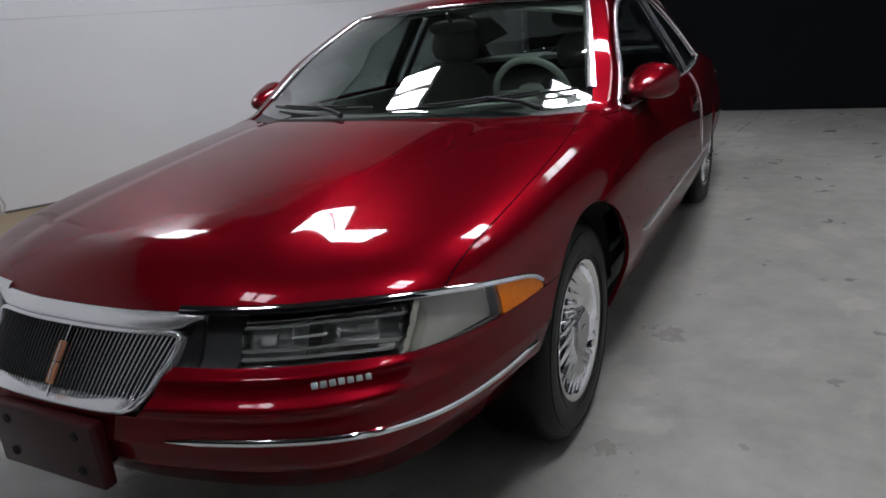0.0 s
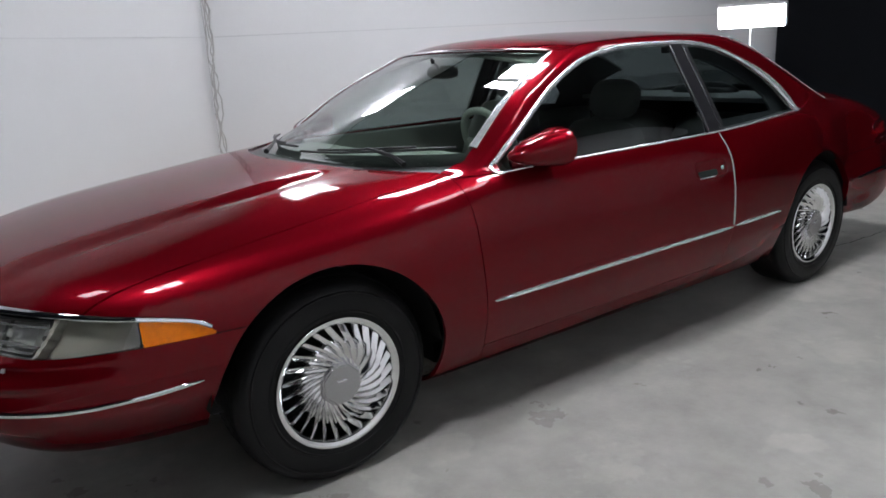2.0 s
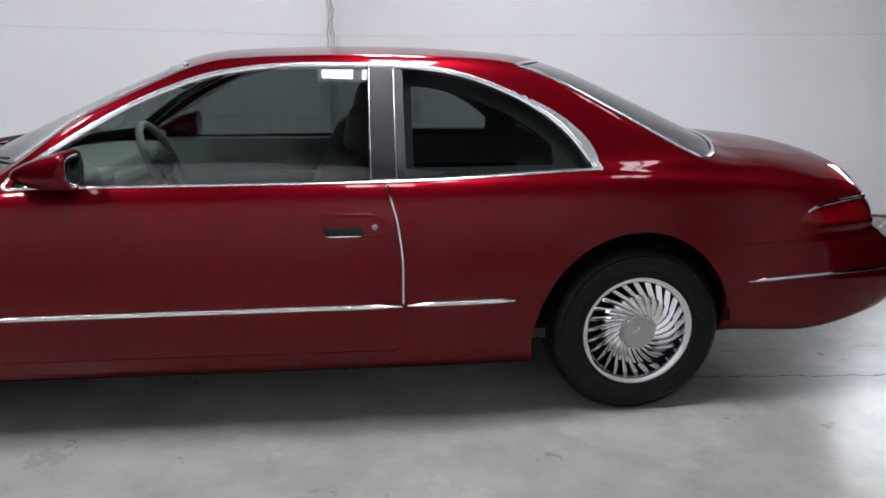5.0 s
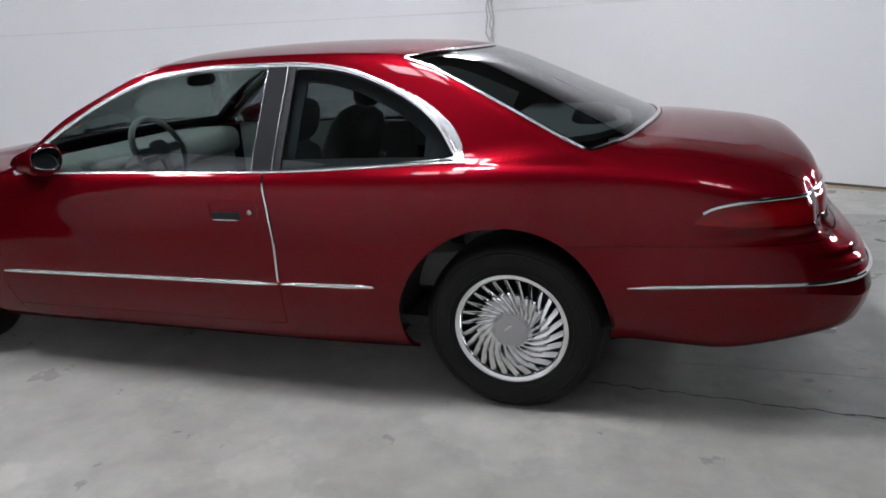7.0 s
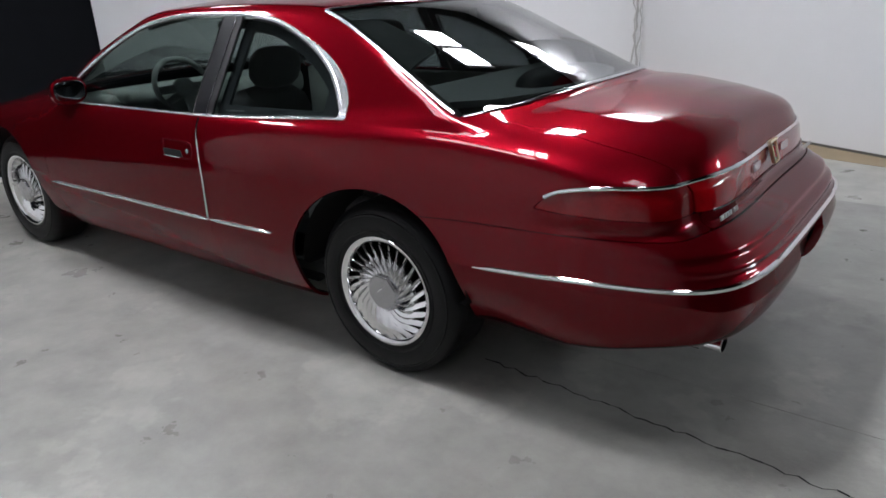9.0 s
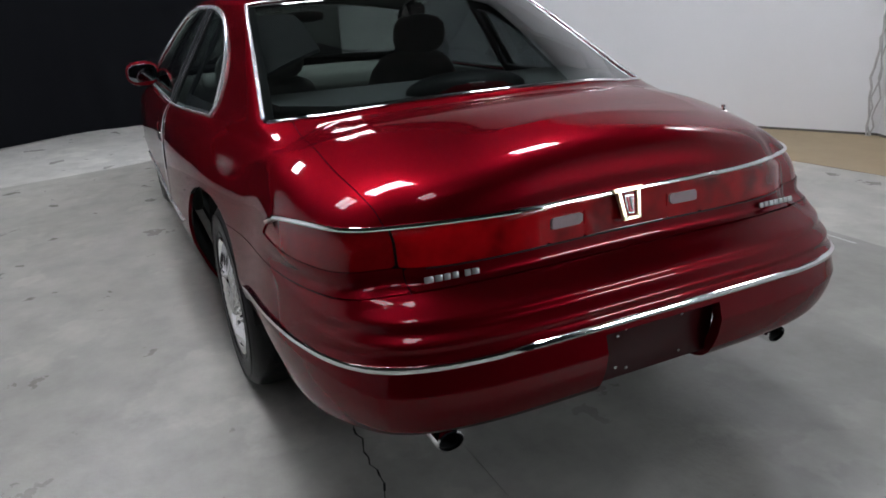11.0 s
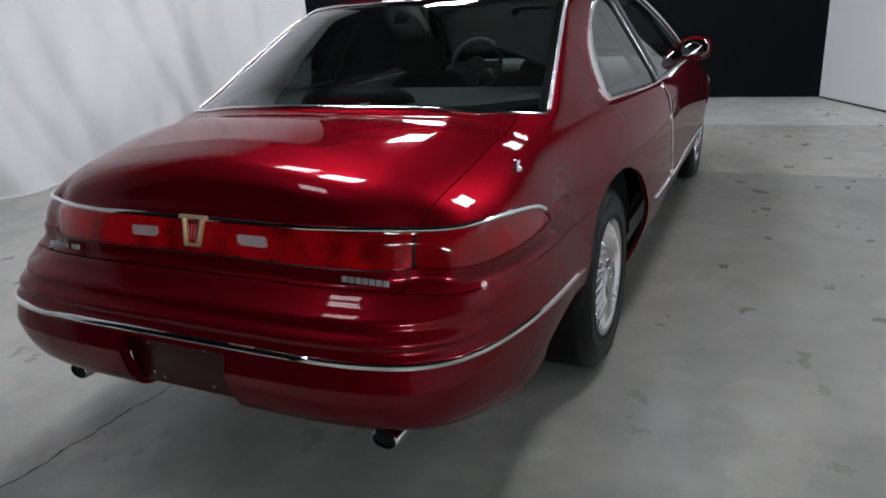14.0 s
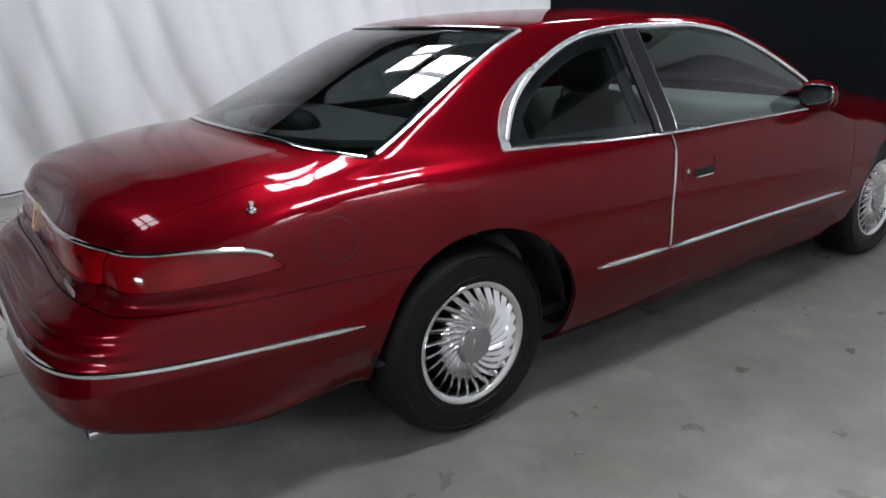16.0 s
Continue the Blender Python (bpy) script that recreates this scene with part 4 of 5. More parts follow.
for a, b in zip(rows, rows[1:]):
    for k in range(5):
        head.faces.new((a[k], a[k + 1], b[k + 1], b[k]))
head.faces.new(rows[0])
head.faces.new(rows[-1])
bmesh.ops.recalc_face_normals(head, faces=head.faces)
part("header", head, BRIGHT, grille, "chrome header above the grille")
# front plate bracket below the grille
bracket = part("plate_bracket", box(0.034, 0.350, 0.158, (2.541, 0, 0.431), 0.008, 3), MAROON, car, "dark maroon front plate bracket")
part("bracket_arm", box(0.06, 0.33, 0.10, (2.512, 0, 0.445), 0.01), MAROON, bracket)
for y in (-0.115, 0.115):
    for z in (0.475, 0.392):
        # raised black discs; the dark inside of the holes is put in as colour
        b = revolve([(0.011, 0.0), (0.011, 0.003), (0.0, 0.004)], 14)
        bmesh.ops.rotate(b, cent=(0, 0, 0), matrix=Matrix.Rotation(radians(-90), 3, "Z"), verts=b.verts)
        bmesh.ops.translate(b, vec=(2.558, y, z), verts=b.verts)
        part("bolt_hole", b, DARK, bracket)


# --- badges: plain bars in place of lettering ---
def badge(name, origin, along, normal, widths, height, parent):
    along, normal = Vector(along).normalized(), Vector(normal).normalized()
    up = normal.cross(along).normalized()
    m = Matrix((along, up, normal)).transposed().to_4x4()
    m.translation = origin
    ob = new(name)
    ob.parent = parent
    tagged(ob, "raised chrome badge")
    x = 0
    for w in widths:
        if w > 0:
            b = box(w, height, 0.004, (x + w / 2, 0, 0.002), 0.001)
            bmesh.ops.transform(b, matrix=m, verts=b.verts)
            part("badge_bar", b, BADGE, ob)
        x += abs(w)


for y0, z0, widths in ((0.580, 0.709, (.022, -.004, .018, -.004, .016, -.004, .016, -.016, .014, -.004, .018)), (-0.459, 0.709, (.015, -.004) * 6 + (.015,))):
    x0 = on_wrap(u_at_y(abs(y0) - 0.05, True), z0)[0].x - 0.003
    bend = on_wrap(u_at_y(max(abs(y0) - 0.10, 0.02), True), z0)[0].x - on_wrap(u_at_y(abs(y0), True), z0)[0].x
    badge("badge", Vector((x0 + 0.001, y0, z0)), (bend * (1 if y0 > 0 else -1), -0.13, 0), (-1, 0, 0.25), widths, 0.0145, boot)
p, n = on_wrap(u_at_y(0.626), 0.572)
badge("badge", p + n * 0.001, Vector((-0.070, 0.092, 0.004)), n, (.013, -.005) * 6 + (.013,), 0.0135, car)
# emblem on the boot
bx = on_wrap(chord[-1] - 1e-3, 0.786)[0].x
tilt = Matrix.Rotation(radians(17), 4, "Y")


def plate(pts, thick, bevel=0.0015):
    """A flat piece from an outline in y and z, facing backwards."""
    bm = bmesh.new()
    f = bm.faces.new([bm.verts.new((0, y, z)) for y, z in pts])
    ex = bmesh.ops.extrude_face_region(bm, geom=[f])
    bmesh.ops.translate(bm, vec=(-thick, 0, 0), verts=[v for v in ex["geom"] if isinstance(v, bmesh.types.BMVert)])
    bmesh.ops.recalc_face_normals(bm, faces=bm.faces)
    bmesh.ops.bevel(bm, geom=bm.edges[:], offset=bevel, segments=2, affect="EDGES")
    bmesh.ops.transform(bm, matrix=Matrix.Translation((bx - 0.004, 0, 0.786)) @ tilt @ Matrix.Diagonal((1, 1.18, 0.97, 1)), verts=bm.verts)
    return bm


em = part("emblem", join(plate([(-0.040, 0.037), (0.040, 0.037), (0.038, 0.047), (-0.038, 0.047)], 0.016),
                         plate([(-0.031, 0.037), (-0.022, 0.037), (-0.0145, -0.030), (-0.021, -0.038)], 0.014),
                         plate([(0.031, 0.037), (0.022, 0.037), (0.0145, -0.030), (0.021, -0.038)], 0.014),
                         plate([(-0.021, -0.038), (0.021, -0.038), (0.0145, -0.029), (-0.0145, -0.029)], 0.014)), GOLD, boot, "pale gold open shield emblem", angle=20)
part("emblem_ground", plate([(-0.026, 0.038), (0.026, 0.038), (0.018, -0.034), (-0.018, -0.034)], 0.006), REDLENS, em)
part("emblem_centre", plate([(-0.011, 0.026), (0.011, 0.026), (0.008, -0.022), (-0.008, -0.022)], 0.011), SATIN, em)
part("emblem_jewel", plate([(-0.0085, 0.023), (0.0085, 0.023), (0.006, -0.019), (-0.006, -0.019)], 0.0135), JEWEL, em)
part("emblem_bar", plate([(-0.002, 0.020), (0.002, 0.020), (0.0015, -0.012), (-0.0015, -0.012)], 0.016, 0.0005), CHROME, em)
# rear plate recess and its screws
rx = on_wrap(chord[-1] - 1e-3, 0.46)[0].x
# the shade under the recess's upper edge is in this panel's colour
part("plate_panel", box(0.010, 0.40, 0.165, (rx + 0.052, 0, 0.458), 0.004, rot=Matrix.Rotation(radians(-3), 4, "Y")), MAROON, rear_bumper, "dark maroon plate recess with its shade in the colour")
for y, z in ((0.095, 0.515), (0.120, 0.500), (-0.085, 0.510), (0.120, 0.410), (0.085, 0.400), (-0.088, 0.402)):
    b = revolve([(0.005, 0.0), (0.0045, 0.003), (0.0, 0.004)], 12)
    bmesh.ops.rotate(b, cent=(0, 0, 0), matrix=Matrix.Rotation(radians(90), 3, "Z"), verts=b.verts)
    bmesh.ops.translate(b, vec=(rx + 0.046 - (z - 0.458) * 0.05, y, z), verts=b.verts)
    part("screw", b, SATIN, rear_bumper)


# --- door mirrors, handles, aerial, fuel flap, wipers ---
def superegg(sx, sy, sz, p=2.6, seg=28):
    bm = bmesh.new()
    bmesh.ops.create_uvsphere(bm, u_segments=seg, v_segments=seg // 2, radius=1)
    for v in bm.verts:
        n = (abs(v.co.x)**p + abs(v.co.y)**p + abs(v.co.z)**p)**(1 / p)
        v.co = Vector((v.co.x / n * sx, v.co.y / n * sy, v.co.z / n * sz))
    return bm


for side in (1, -1):
    k = 0 if side == 1 else 1
    place = (lambda bm: bm) if side == 1 else mirrored
    bm = superegg(0.095, 0.092, 0.070, 2.6)
    for v in bm.verts:
        if v.co.x < -0.045:
            v.co.x = -0.045
        f = max(0, (v.co.x + 0.045) / 0.14)
        v.co.z = v.co.z * (1 - 0.55 * f**1.4) - 0.022 * f
        v.co.y = v.co.y * (1 - 0.42 * f**1.4) - 0.030 * f**1.5
        v.co.x *= 1.75 if v.co.x > 0 else 1.0
    bmesh.ops.translate(bm, vec=(0.564, 0.918, 0.973), verts=bm.verts)
    mirror = part("door_mirror", place(bm), PAINT, doors[k], "red painted mirror housing")
    part("mirror_foot", place(join(tube([(0.69, 0.845, 0.922), (0.64, 0.87, 0.935), (0.59, 0.895, 0.948)], [0.022, 0.026, 0.030], 12))), PAINT, mirror)
    g = superegg(0.004, 0.077, 0.050, 3.0)
    bmesh.ops.translate(g, vec=(0.518, 0.918, 0.973), verts=g.verts)
    part("mirror_glass", place(g), MIRRORM, mirror, "mirror glass")
    loop = []
    for a in np.linspace(0, 2 * math.pi, 49)[:-1]:
        c, d = math.cos(a), math.sin(a)
        loop.append((-0.365 - 0.104 * math.copysign(abs(c)**0.45, c) + 0.014 * d, 0.777 + 0.036 * math.copysign(abs(d)**0.45, d)))
    handle = part("door_handle", place(ribbon([on_side(*q) for q in loop], 0.0055, 0.0035, closed=True)), PAINT, doors[k], "recessed red door handle with a raised rim")
    m = cut(BODY, lambda x, y, z: many(mn, y - 0.5, 0.771 - z, z - 0.744, -0.270 - x + (z - 0.76) * 0.3, x + 0.400 - (z - 0.76) * 0.5))
    # raised black patch: no hollow, the recess's shade is put in as colour
    panel("recess", m if side == 1 else flip(m), DARK, handle, "black patch for the shaded finger recess", sink=-0.0045, depth=0.003)
    part("grip", place(ribbon([on_side(float(x), 0.741) for x in np.linspace(-0.272, -0.392, 10)], 0.0035, 0.006, taper=True)), BRIGHT, handle, "bright lower edge")
    part("latch_plate", place(ribbon([on_side(float(x), 0.751) for x in np.linspace(-0.285, -0.375, 10)], 0.0045, 0.003, taper=True)), SATIN, handle)
    lp, ln = on_side(-0.440, 0.772)
    lock = revolve([(0.011, 0.0), (0.010, 0.004), (0.006, 0.005), (0.005, 0.003), (0.0, 0.003)], 20)
    bmesh.ops.translate(lock, vec=lp, verts=lock.verts)
    part("lock", place(lock), SATIN, doors[k], "round chrome lock")
# wipers, parked along the base of the screen
for y0, y1, pivot in ((0.10, 0.70, 0.62), (-0.58, 0.02, -0.05)):
    def rest(y, off, lift):
        p = on_top(float(screen_base(abs(y))) - off, abs(y))[0]
        return Vector((p.x, y, p.z + lift))
    ys = np.linspace(y0, y1, 12)
    blade = [rest(float(y), 0.05 + 0.03 * i / 11, 0.010) for i, y in enumerate(ys)]
    wiper = part("wiper", tube(blade, 0.005, 6), BLACK, car, "black wiper arm and blade")
    part("wiper_frame", tube([p + Vector((0.004, 0, 0.010)) for p in blade[2:10]], 0.0045, 6), BLACK, wiper)
    part("wiper_arm", tube([rest(pivot, -0.03, 0.012), rest(pivot * 0.7 + (y0 + y1) * 0.15, 0.015, 0.022), blade[6] + Vector((0.006, 0, 0.014))], [0.011, 0.008, 0.006], 8), BLACK, wiper)
# aerial stub on the right quarter
ap, an = on_top(-2.10, 0.757)
ap.y = -ap.y
aerial = revolve([(0.014, -0.004), (0.014, 0.004), (0.007, 0.007), (0.006, 0.014), (0.009, 0.017), (0.008, 0.024), (0.0, 0.026)], 18, axis="z")
bmesh.ops.translate(aerial, vec=ap, verts=aerial.verts)
part("aerial", aerial, CHROME, car, "short chrome aerial tip")
ring = [on_side(-1.89 + 0.064 * math.cos(a), 0.778 + 0.063 * math.sin(a)) for a in np.linspace(0, 2 * math.pi, 41)[:-1]]
part("fuel_flap_gap", mirrored(ribbon(ring, 0.0016, 0.0003, closed=True)), BLACK, car, "round outline of the fuel flap")

# --- cabin ---
part("cabin_floor", box(2.6, 1.55, 0.04, (-0.35, 0, 0.30)), CARPET, car, smooth=False)
dash = join(box(0.42, 1.50, 0.16, (0.86, 0, 0.815), 0.06, 4), box(0.22, 1.46, 0.30, (0.80, 0, 0.62), 0.05, 3), box(0.30, 0.46, 0.08, (0.72, 0.37, 0.875), 0.035, 3))
part("dashboard", dash, TRIM_IN, car, "grey-green dashboard")
part("centre_console", box(0.95, 0.22, 0.26, (0.15, 0, 0.46), 0.05, 3), TRIM_IN, car)
# steering wheel, tilted
sw = join(revolve([(0.163 + 0.015 * math.cos(a), 0.015 * math.sin(a)) for a in np.linspace(0, 2 * math.pi, 11)[:-1]], 40, closed=True), box(0.30, 0.02, 0.045, (0, 0, 0), 0.008), box(0.05, 0.02, 0.15, (0, 0, -0.09), 0.008), superegg(0.060, 0.026, 0.052, 2.8, 16))
bmesh.ops.rotate(sw, cent=(0, 0, 0), matrix=Matrix.Rotation(radians(90), 3, "Z"), verts=sw.verts)
bmesh.ops.rotate(sw, cent=(0, 0, 0), matrix=Matrix.Rotation(radians(24), 3, "Y"), verts=sw.verts)
bmesh.ops.translate(sw, vec=(0.388, 0.37, 0.922), verts=sw.verts)
part("steering_wheel", join(sw, tube([(0.388, 0.37, 0.915), (0.72, 0.37, 0.79)], 0.035, 10)), TRIM_IN, car, "grey leather steering wheel")


def cushion(sx, sy, sz, p=4.0):
    return superegg(sx / 2, sy / 2, sz / 2, p, 24)


for side in (1, -1):
    y = side * 0.375
    s = new("front_seat")
    s.parent = car
    s.matrix_basis = pose(-0.01 if side == 1 else -0.04, y, 0.255 if side == 1 else 0.325)
    b = cushion(0.54, 0.54, 0.24)
    bmesh.ops.translate(b, vec=(0.10, 0, 0.16), verts=b.verts)
    part("seat_cushion", b, LEATHER, s)
    b = cushion(0.20, 0.52, 0.56)
    for v in b.verts:
        v.co.y *= 1 - 0.12 * max(0, v.co.z / 0.28)
    bmesh.ops.rotate(b, cent=(0, 0, 0), matrix=Matrix.Rotation(radians(-20), 3, "Y"), verts=b.verts)
    bmesh.ops.translate(b, vec=(-0.24, 0, 0.44), verts=b.verts)
    part("backrest", b, LEATHER, s)
    b = cushion(0.11, 0.28, 0.19, 3)
    bmesh.ops.rotate(b, cent=(0, 0, 0), matrix=Matrix.Rotation(radians(-14), 3, "Y"), verts=b.verts)
    bmesh.ops.translate(b, vec=(-0.38, 0, 0.80), verts=b.verts)
    part("headrest", join(b, tube([(-0.35, 0.06, 0.72), (-0.37, 0.06, 0.80)], 0.006, 6), tube([(-0.35, -0.06, 0.72), (-0.37, -0.06, 0.80)], 0.006, 6)), LEATHER, s)
    card = box(1.22, 0.05, 0.49, (0.10, side * 0.838, 0.655), 0.02, 2)
    part("door_card", join(card, box(0.75, 0.07, 0.06, (0.05, side * 0.80, 0.68), 0.02, 2)), TRIM_IN, doors[0 if side == 1 else 1])
    part("rear_trim_panel", box(0.95, 0.04, 0.16, (-0.99, side * 0.79, 0.83), 0.018, 2), TRIM_IN, car)
    trim = cut(BODY, lambda x, y, z: many(mn, y - 0.45, x + 1.42, -0.53 - x, z - 0.80, 1.31 - z, -many(mn, z - 0.978, win_top(x - 0.05) - 0.030 - z, -0.585 - x, x + 1.105)))
    panel("quarter_trim", trim if side == 1 else flip(trim), QUARTER, car, "dark cloth trim round the quarter window", sink=0.045)
    rear = new("rear_seat")
    rear.parent = car
    rear.matrix_basis = pose(-1.05, side * 0.34, 0.33)
    b = cushion(0.55, 0.62, 0.24)
    bmesh.ops.translate(b, vec=(0.05, 0, 0.14), verts=b.verts)
    part("seat_cushion", b, LEATHER, rear)
    b = cushion(0.20, 0.62, 0.44)
    bmesh.ops.rotate(b, cent=(0, 0, 0), matrix=Matrix.Rotation(radians(-22), 3, "Y"), verts=b.verts)
    bmesh.ops.translate(b, vec=(-0.27, 0, 0.36), verts=b.verts)
    part("backrest", b, LEATHER, rear)
shelf = bmesh.new()
edge = [(-1.26, 0.66), (-1.56, 0.64), (-1.70, 0.50), (-1.79, 0.28), (-1.815, 0.0), (-1.79, -0.28), (-1.70, -0.50), (-1.56, -0.64), (-1.26, -0.66)]
f = shelf.faces.new([shelf.verts.new((x, y, 0.972)) for x, y in edge])
ex = bmesh.ops.extrude_face_region(shelf, geom=[f])
bmesh.ops.translate(shelf, vec=(0, 0, 0.024), verts=[v for v in ex["geom"] if isinstance(v, bmesh.types.BMVert)])
bmesh.ops.recalc_face_normals(shelf, faces=shelf.faces)
part("parcel_shelf", shelf, SHELF, car, "grey parcel shelf", smooth=False)
# high brake light: a low dark dome on the shelf with a red face
for name, sx, sy, sz, mat, dx in (("high_brake_light", 0.10, 0.23, 0.066, BLACK, 0.0), ("brake_lens", 0.10, 0.19, 0.050, REDDARK, -0.012)):
    b = superegg(sx, sy, sz, 2.2, 24)
    for v in b.verts:
        v.co.z = max(v.co.z, 0)
    bmesh.ops.translate(b, vec=(-1.655 + dx, 0, 0.994), verts=b.verts)
    if name == "high_brake_light":
        dome = part(name, b, mat, car, "dark dome of the high brake light on the shelf")
    else:
        part(name, b, mat, dome, "dark red lens")
part("window_bracket", join(box(0.02, 0.06, 0.035, (-1.262, 0, 1.262), 0.004), box(0.012, 0.03, 0.02, (-1.275, 0, 1.278), 0.003)), BLACK, rear_window, "small black fitting at the top of the pane")
rm = superegg(0.022, 0.115, 0.032, 3.0, 20)
bmesh.ops.translate(rm, vec=(0.36, 0, 1.225), verts=rm.verts)
part("rear_view_mirror", join(rm, tube([(0.37, 0, 1.235), (0.42, 0, 1.285)], 0.008, 8)), BLACK, car, "black rear-view mirror")
panel("headliner", both(cut(BODY, lambda x, y, z: many(mn, z - 1.05, 0.58 - y, x + 0.99, 0.31 - x))), TRIM_IN, car, sink=0.025)


# ---------- the room ----------
def floor_material(fade=None):
    m = bpy.data.materials.new("painted_concrete")
    m.use_nodes = True
    nt = m.node_tree
    p = nt.nodes["Principled BSDF"]
    tc = nt.nodes.new("ShaderNodeTexCoord")

    def noise_tex(scale, detail=8, rough=0.6):
        n = nt.nodes.new("ShaderNodeTexNoise")
        n.inputs["Scale"].default_value, n.inputs["Detail"].default_value, n.inputs["Roughness"].default_value = scale, detail, rough
        nt.links.new(tc.outputs["Object"], n.inputs["Vector"])
        return n

    def ramp(src, a, b, ca, cb):
        r = nt.nodes.new("ShaderNodeValToRGB")
        r.color_ramp.elements[0].position, r.color_ramp.elements[1].position = a, b
        r.color_ramp.elements[0].color, r.color_ramp.elements[1].color = (*ca, 1), (*cb, 1)
        nt.links.new(src, r.inputs[0])
        return r.outputs[0]

    def mixed(kind, fac, a, b):
        x = nt.nodes.new("ShaderNodeMixRGB")
        x.blend_type = kind
        if isinstance(fac, float):
            x.inputs[0].default_value = fac
        else:
            nt.links.new(fac, x.inputs[0])
        nt.links.new(a, x.inputs[1])
        if isinstance(b, tuple):
            x.inputs[2].default_value = (*b, 1)
        else:
            nt.links.new(b, x.inputs[2])
        return x.outputs[0]

    base = ramp(noise_tex(0.9).outputs["Fac"], 0.3, 0.7, FLOOR_DARK, FLOOR_LIGHT)
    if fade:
        # passes from the strip's colour to the main floor's along y, uneven by noise
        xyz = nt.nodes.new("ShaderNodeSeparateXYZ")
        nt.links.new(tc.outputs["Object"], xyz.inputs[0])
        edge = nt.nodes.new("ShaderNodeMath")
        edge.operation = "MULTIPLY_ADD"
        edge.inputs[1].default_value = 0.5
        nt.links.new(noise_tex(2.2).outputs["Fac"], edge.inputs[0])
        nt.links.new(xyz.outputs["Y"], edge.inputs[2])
        faded = ramp(edge.outputs[0], 0.0, 1.0, (0, 0, 0), (1, 1, 1))
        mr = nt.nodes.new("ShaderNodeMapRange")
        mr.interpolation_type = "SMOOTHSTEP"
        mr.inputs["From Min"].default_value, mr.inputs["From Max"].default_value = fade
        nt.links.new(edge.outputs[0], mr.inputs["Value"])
        nt.links.new(mr.outputs[0], faded.node.inputs[0])
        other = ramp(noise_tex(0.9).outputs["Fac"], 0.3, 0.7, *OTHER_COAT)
        base = mixed("MIX", faded, base, other)
    cloud = ramp(noise_tex(5.0).outputs["Fac"], 0.30, 0.70, (0.76, 0.76, 0.76), (1.16, 1.16, 1.16))
    col = mixed("MULTIPLY", 0.8, base, cloud)
    fleck = ramp(noise_tex(30.0, 4).outputs["Fac"], 0.66, 0.72, (0, 0, 0), (1, 1, 1))
    col = mixed("MIX", mixed("MULTIPLY", 1.0, fleck, ramp(noise_tex(1.3).outputs["Fac"], 0.5, 0.62, (0, 0, 0), (0.30, 0.30, 0.30))), col, (0.33, 0.33, 0.32))
    patch = ramp(noise_tex(1.7, 10, 0.55).outputs["Fac"], 0.56, 0.585, (0, 0, 0), (0.45, 0.45, 0.45))
    col = mixed("MIX", patch, col, mixed("MULTIPLY", 1.0, col, (1.32, 1.32, 1.30)))
    stain = ramp(noise_tex(11.0, 3).outputs["Fac"], 0.755, 0.82, (0, 0, 0), (0.06, 0.06, 0.06))
    col = mixed("MIX", stain, col, (0.10, 0.095, 0.085))
    nt.links.new(col, p.inputs["Base Color"])
    r = nt.nodes.new("ShaderNodeMapRange")
    r.inputs["From Min"].default_value, r.inputs["From Max"].default_value = 0.3, 0.7
    r.inputs["To Min"].default_value, r.inputs["To Max"].default_value = 0.24, 0.46
    nt.links.new(noise_tex(3.5).outputs["Fac"], r.inputs["Value"])
    nt.links.new(r.outputs[0], p.inputs["Roughness"])
    b = nt.nodes.new("ShaderNodeBump")
    b.inputs["Strength"].default_value, b.inputs["Distance"].default_value = 0.12, 0.01
    nt.links.new(noise_tex(45.0).outputs["Fac"], b.inputs["Height"])
    nt.links.new(b.outputs[0], p.inputs["Normal"])
    return m


FLOOR_DARK, FLOOR_LIGHT = (0.290, 0.284, 0.258), (0.385, 0.377, 0.348)
FLOOR = floor_material()
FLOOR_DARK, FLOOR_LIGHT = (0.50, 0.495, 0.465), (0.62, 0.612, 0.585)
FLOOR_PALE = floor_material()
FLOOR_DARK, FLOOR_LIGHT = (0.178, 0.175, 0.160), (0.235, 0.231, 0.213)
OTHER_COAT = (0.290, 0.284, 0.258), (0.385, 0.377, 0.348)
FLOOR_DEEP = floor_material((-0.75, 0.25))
WALL = material("white_wall_paint", (0.74, 0.74, 0.75), rough=0.55, vary=0.05, scale=1.2, bump=0.12, bump_scale=14)
SEAM = material("panel_seam", (0.66, 0.66, 0.67), rough=0.6, vary=0.1)
FOOT = material("dark_foot", (0.10, 0.095, 0.085), rough=0.9, vary=0.6, scale=5)
BLACKCLOTH = material("black_cloth", (0.0045, 0.005, 0.0065), rough=0.9, spec=0.12, vary=0.3, scale=3)
WHITECLOTH = material("white_cloth", (0.80, 0.80, 0.81), rough=0.8, vary=0.04, scale=2, bump=0.15, bump_scale=200)
BROWN = material("brown_board", (0.30, 0.23, 0.14), rough=0.6, vary=0.2, scale=4, bump=0.1)
CEIL = material("dark_ceiling", (0.035, 0.034, 0.034), rough=0.9, vary=0.3, scale=2)
TUBES = {}
for glow in sorted({lamp[3] for lamp in LAMPS}):
    TUBES[glow] = material("lamp_diffuser", (1, 1, 1), rough=0.5, emit=LAMP_GLOW * glow, tint=(0.955, 0.982, 1.06))
SOFT = material("softbox_front", (1, 1, 1), rough=0.5, emit=SOFT_GLOW, tint=(0.86, 0.93, 1.0))
WHITEMETAL = material("white_metal", (0.7, 0.7, 0.7), rough=0.4, vary=0.05)
CABLE = material("pale_cable", (0.45, 0.44, 0.43), rough=0.6, vary=0.3, scale=40)
HEIGHT = 4.4
WHITE_TOP = 4.2


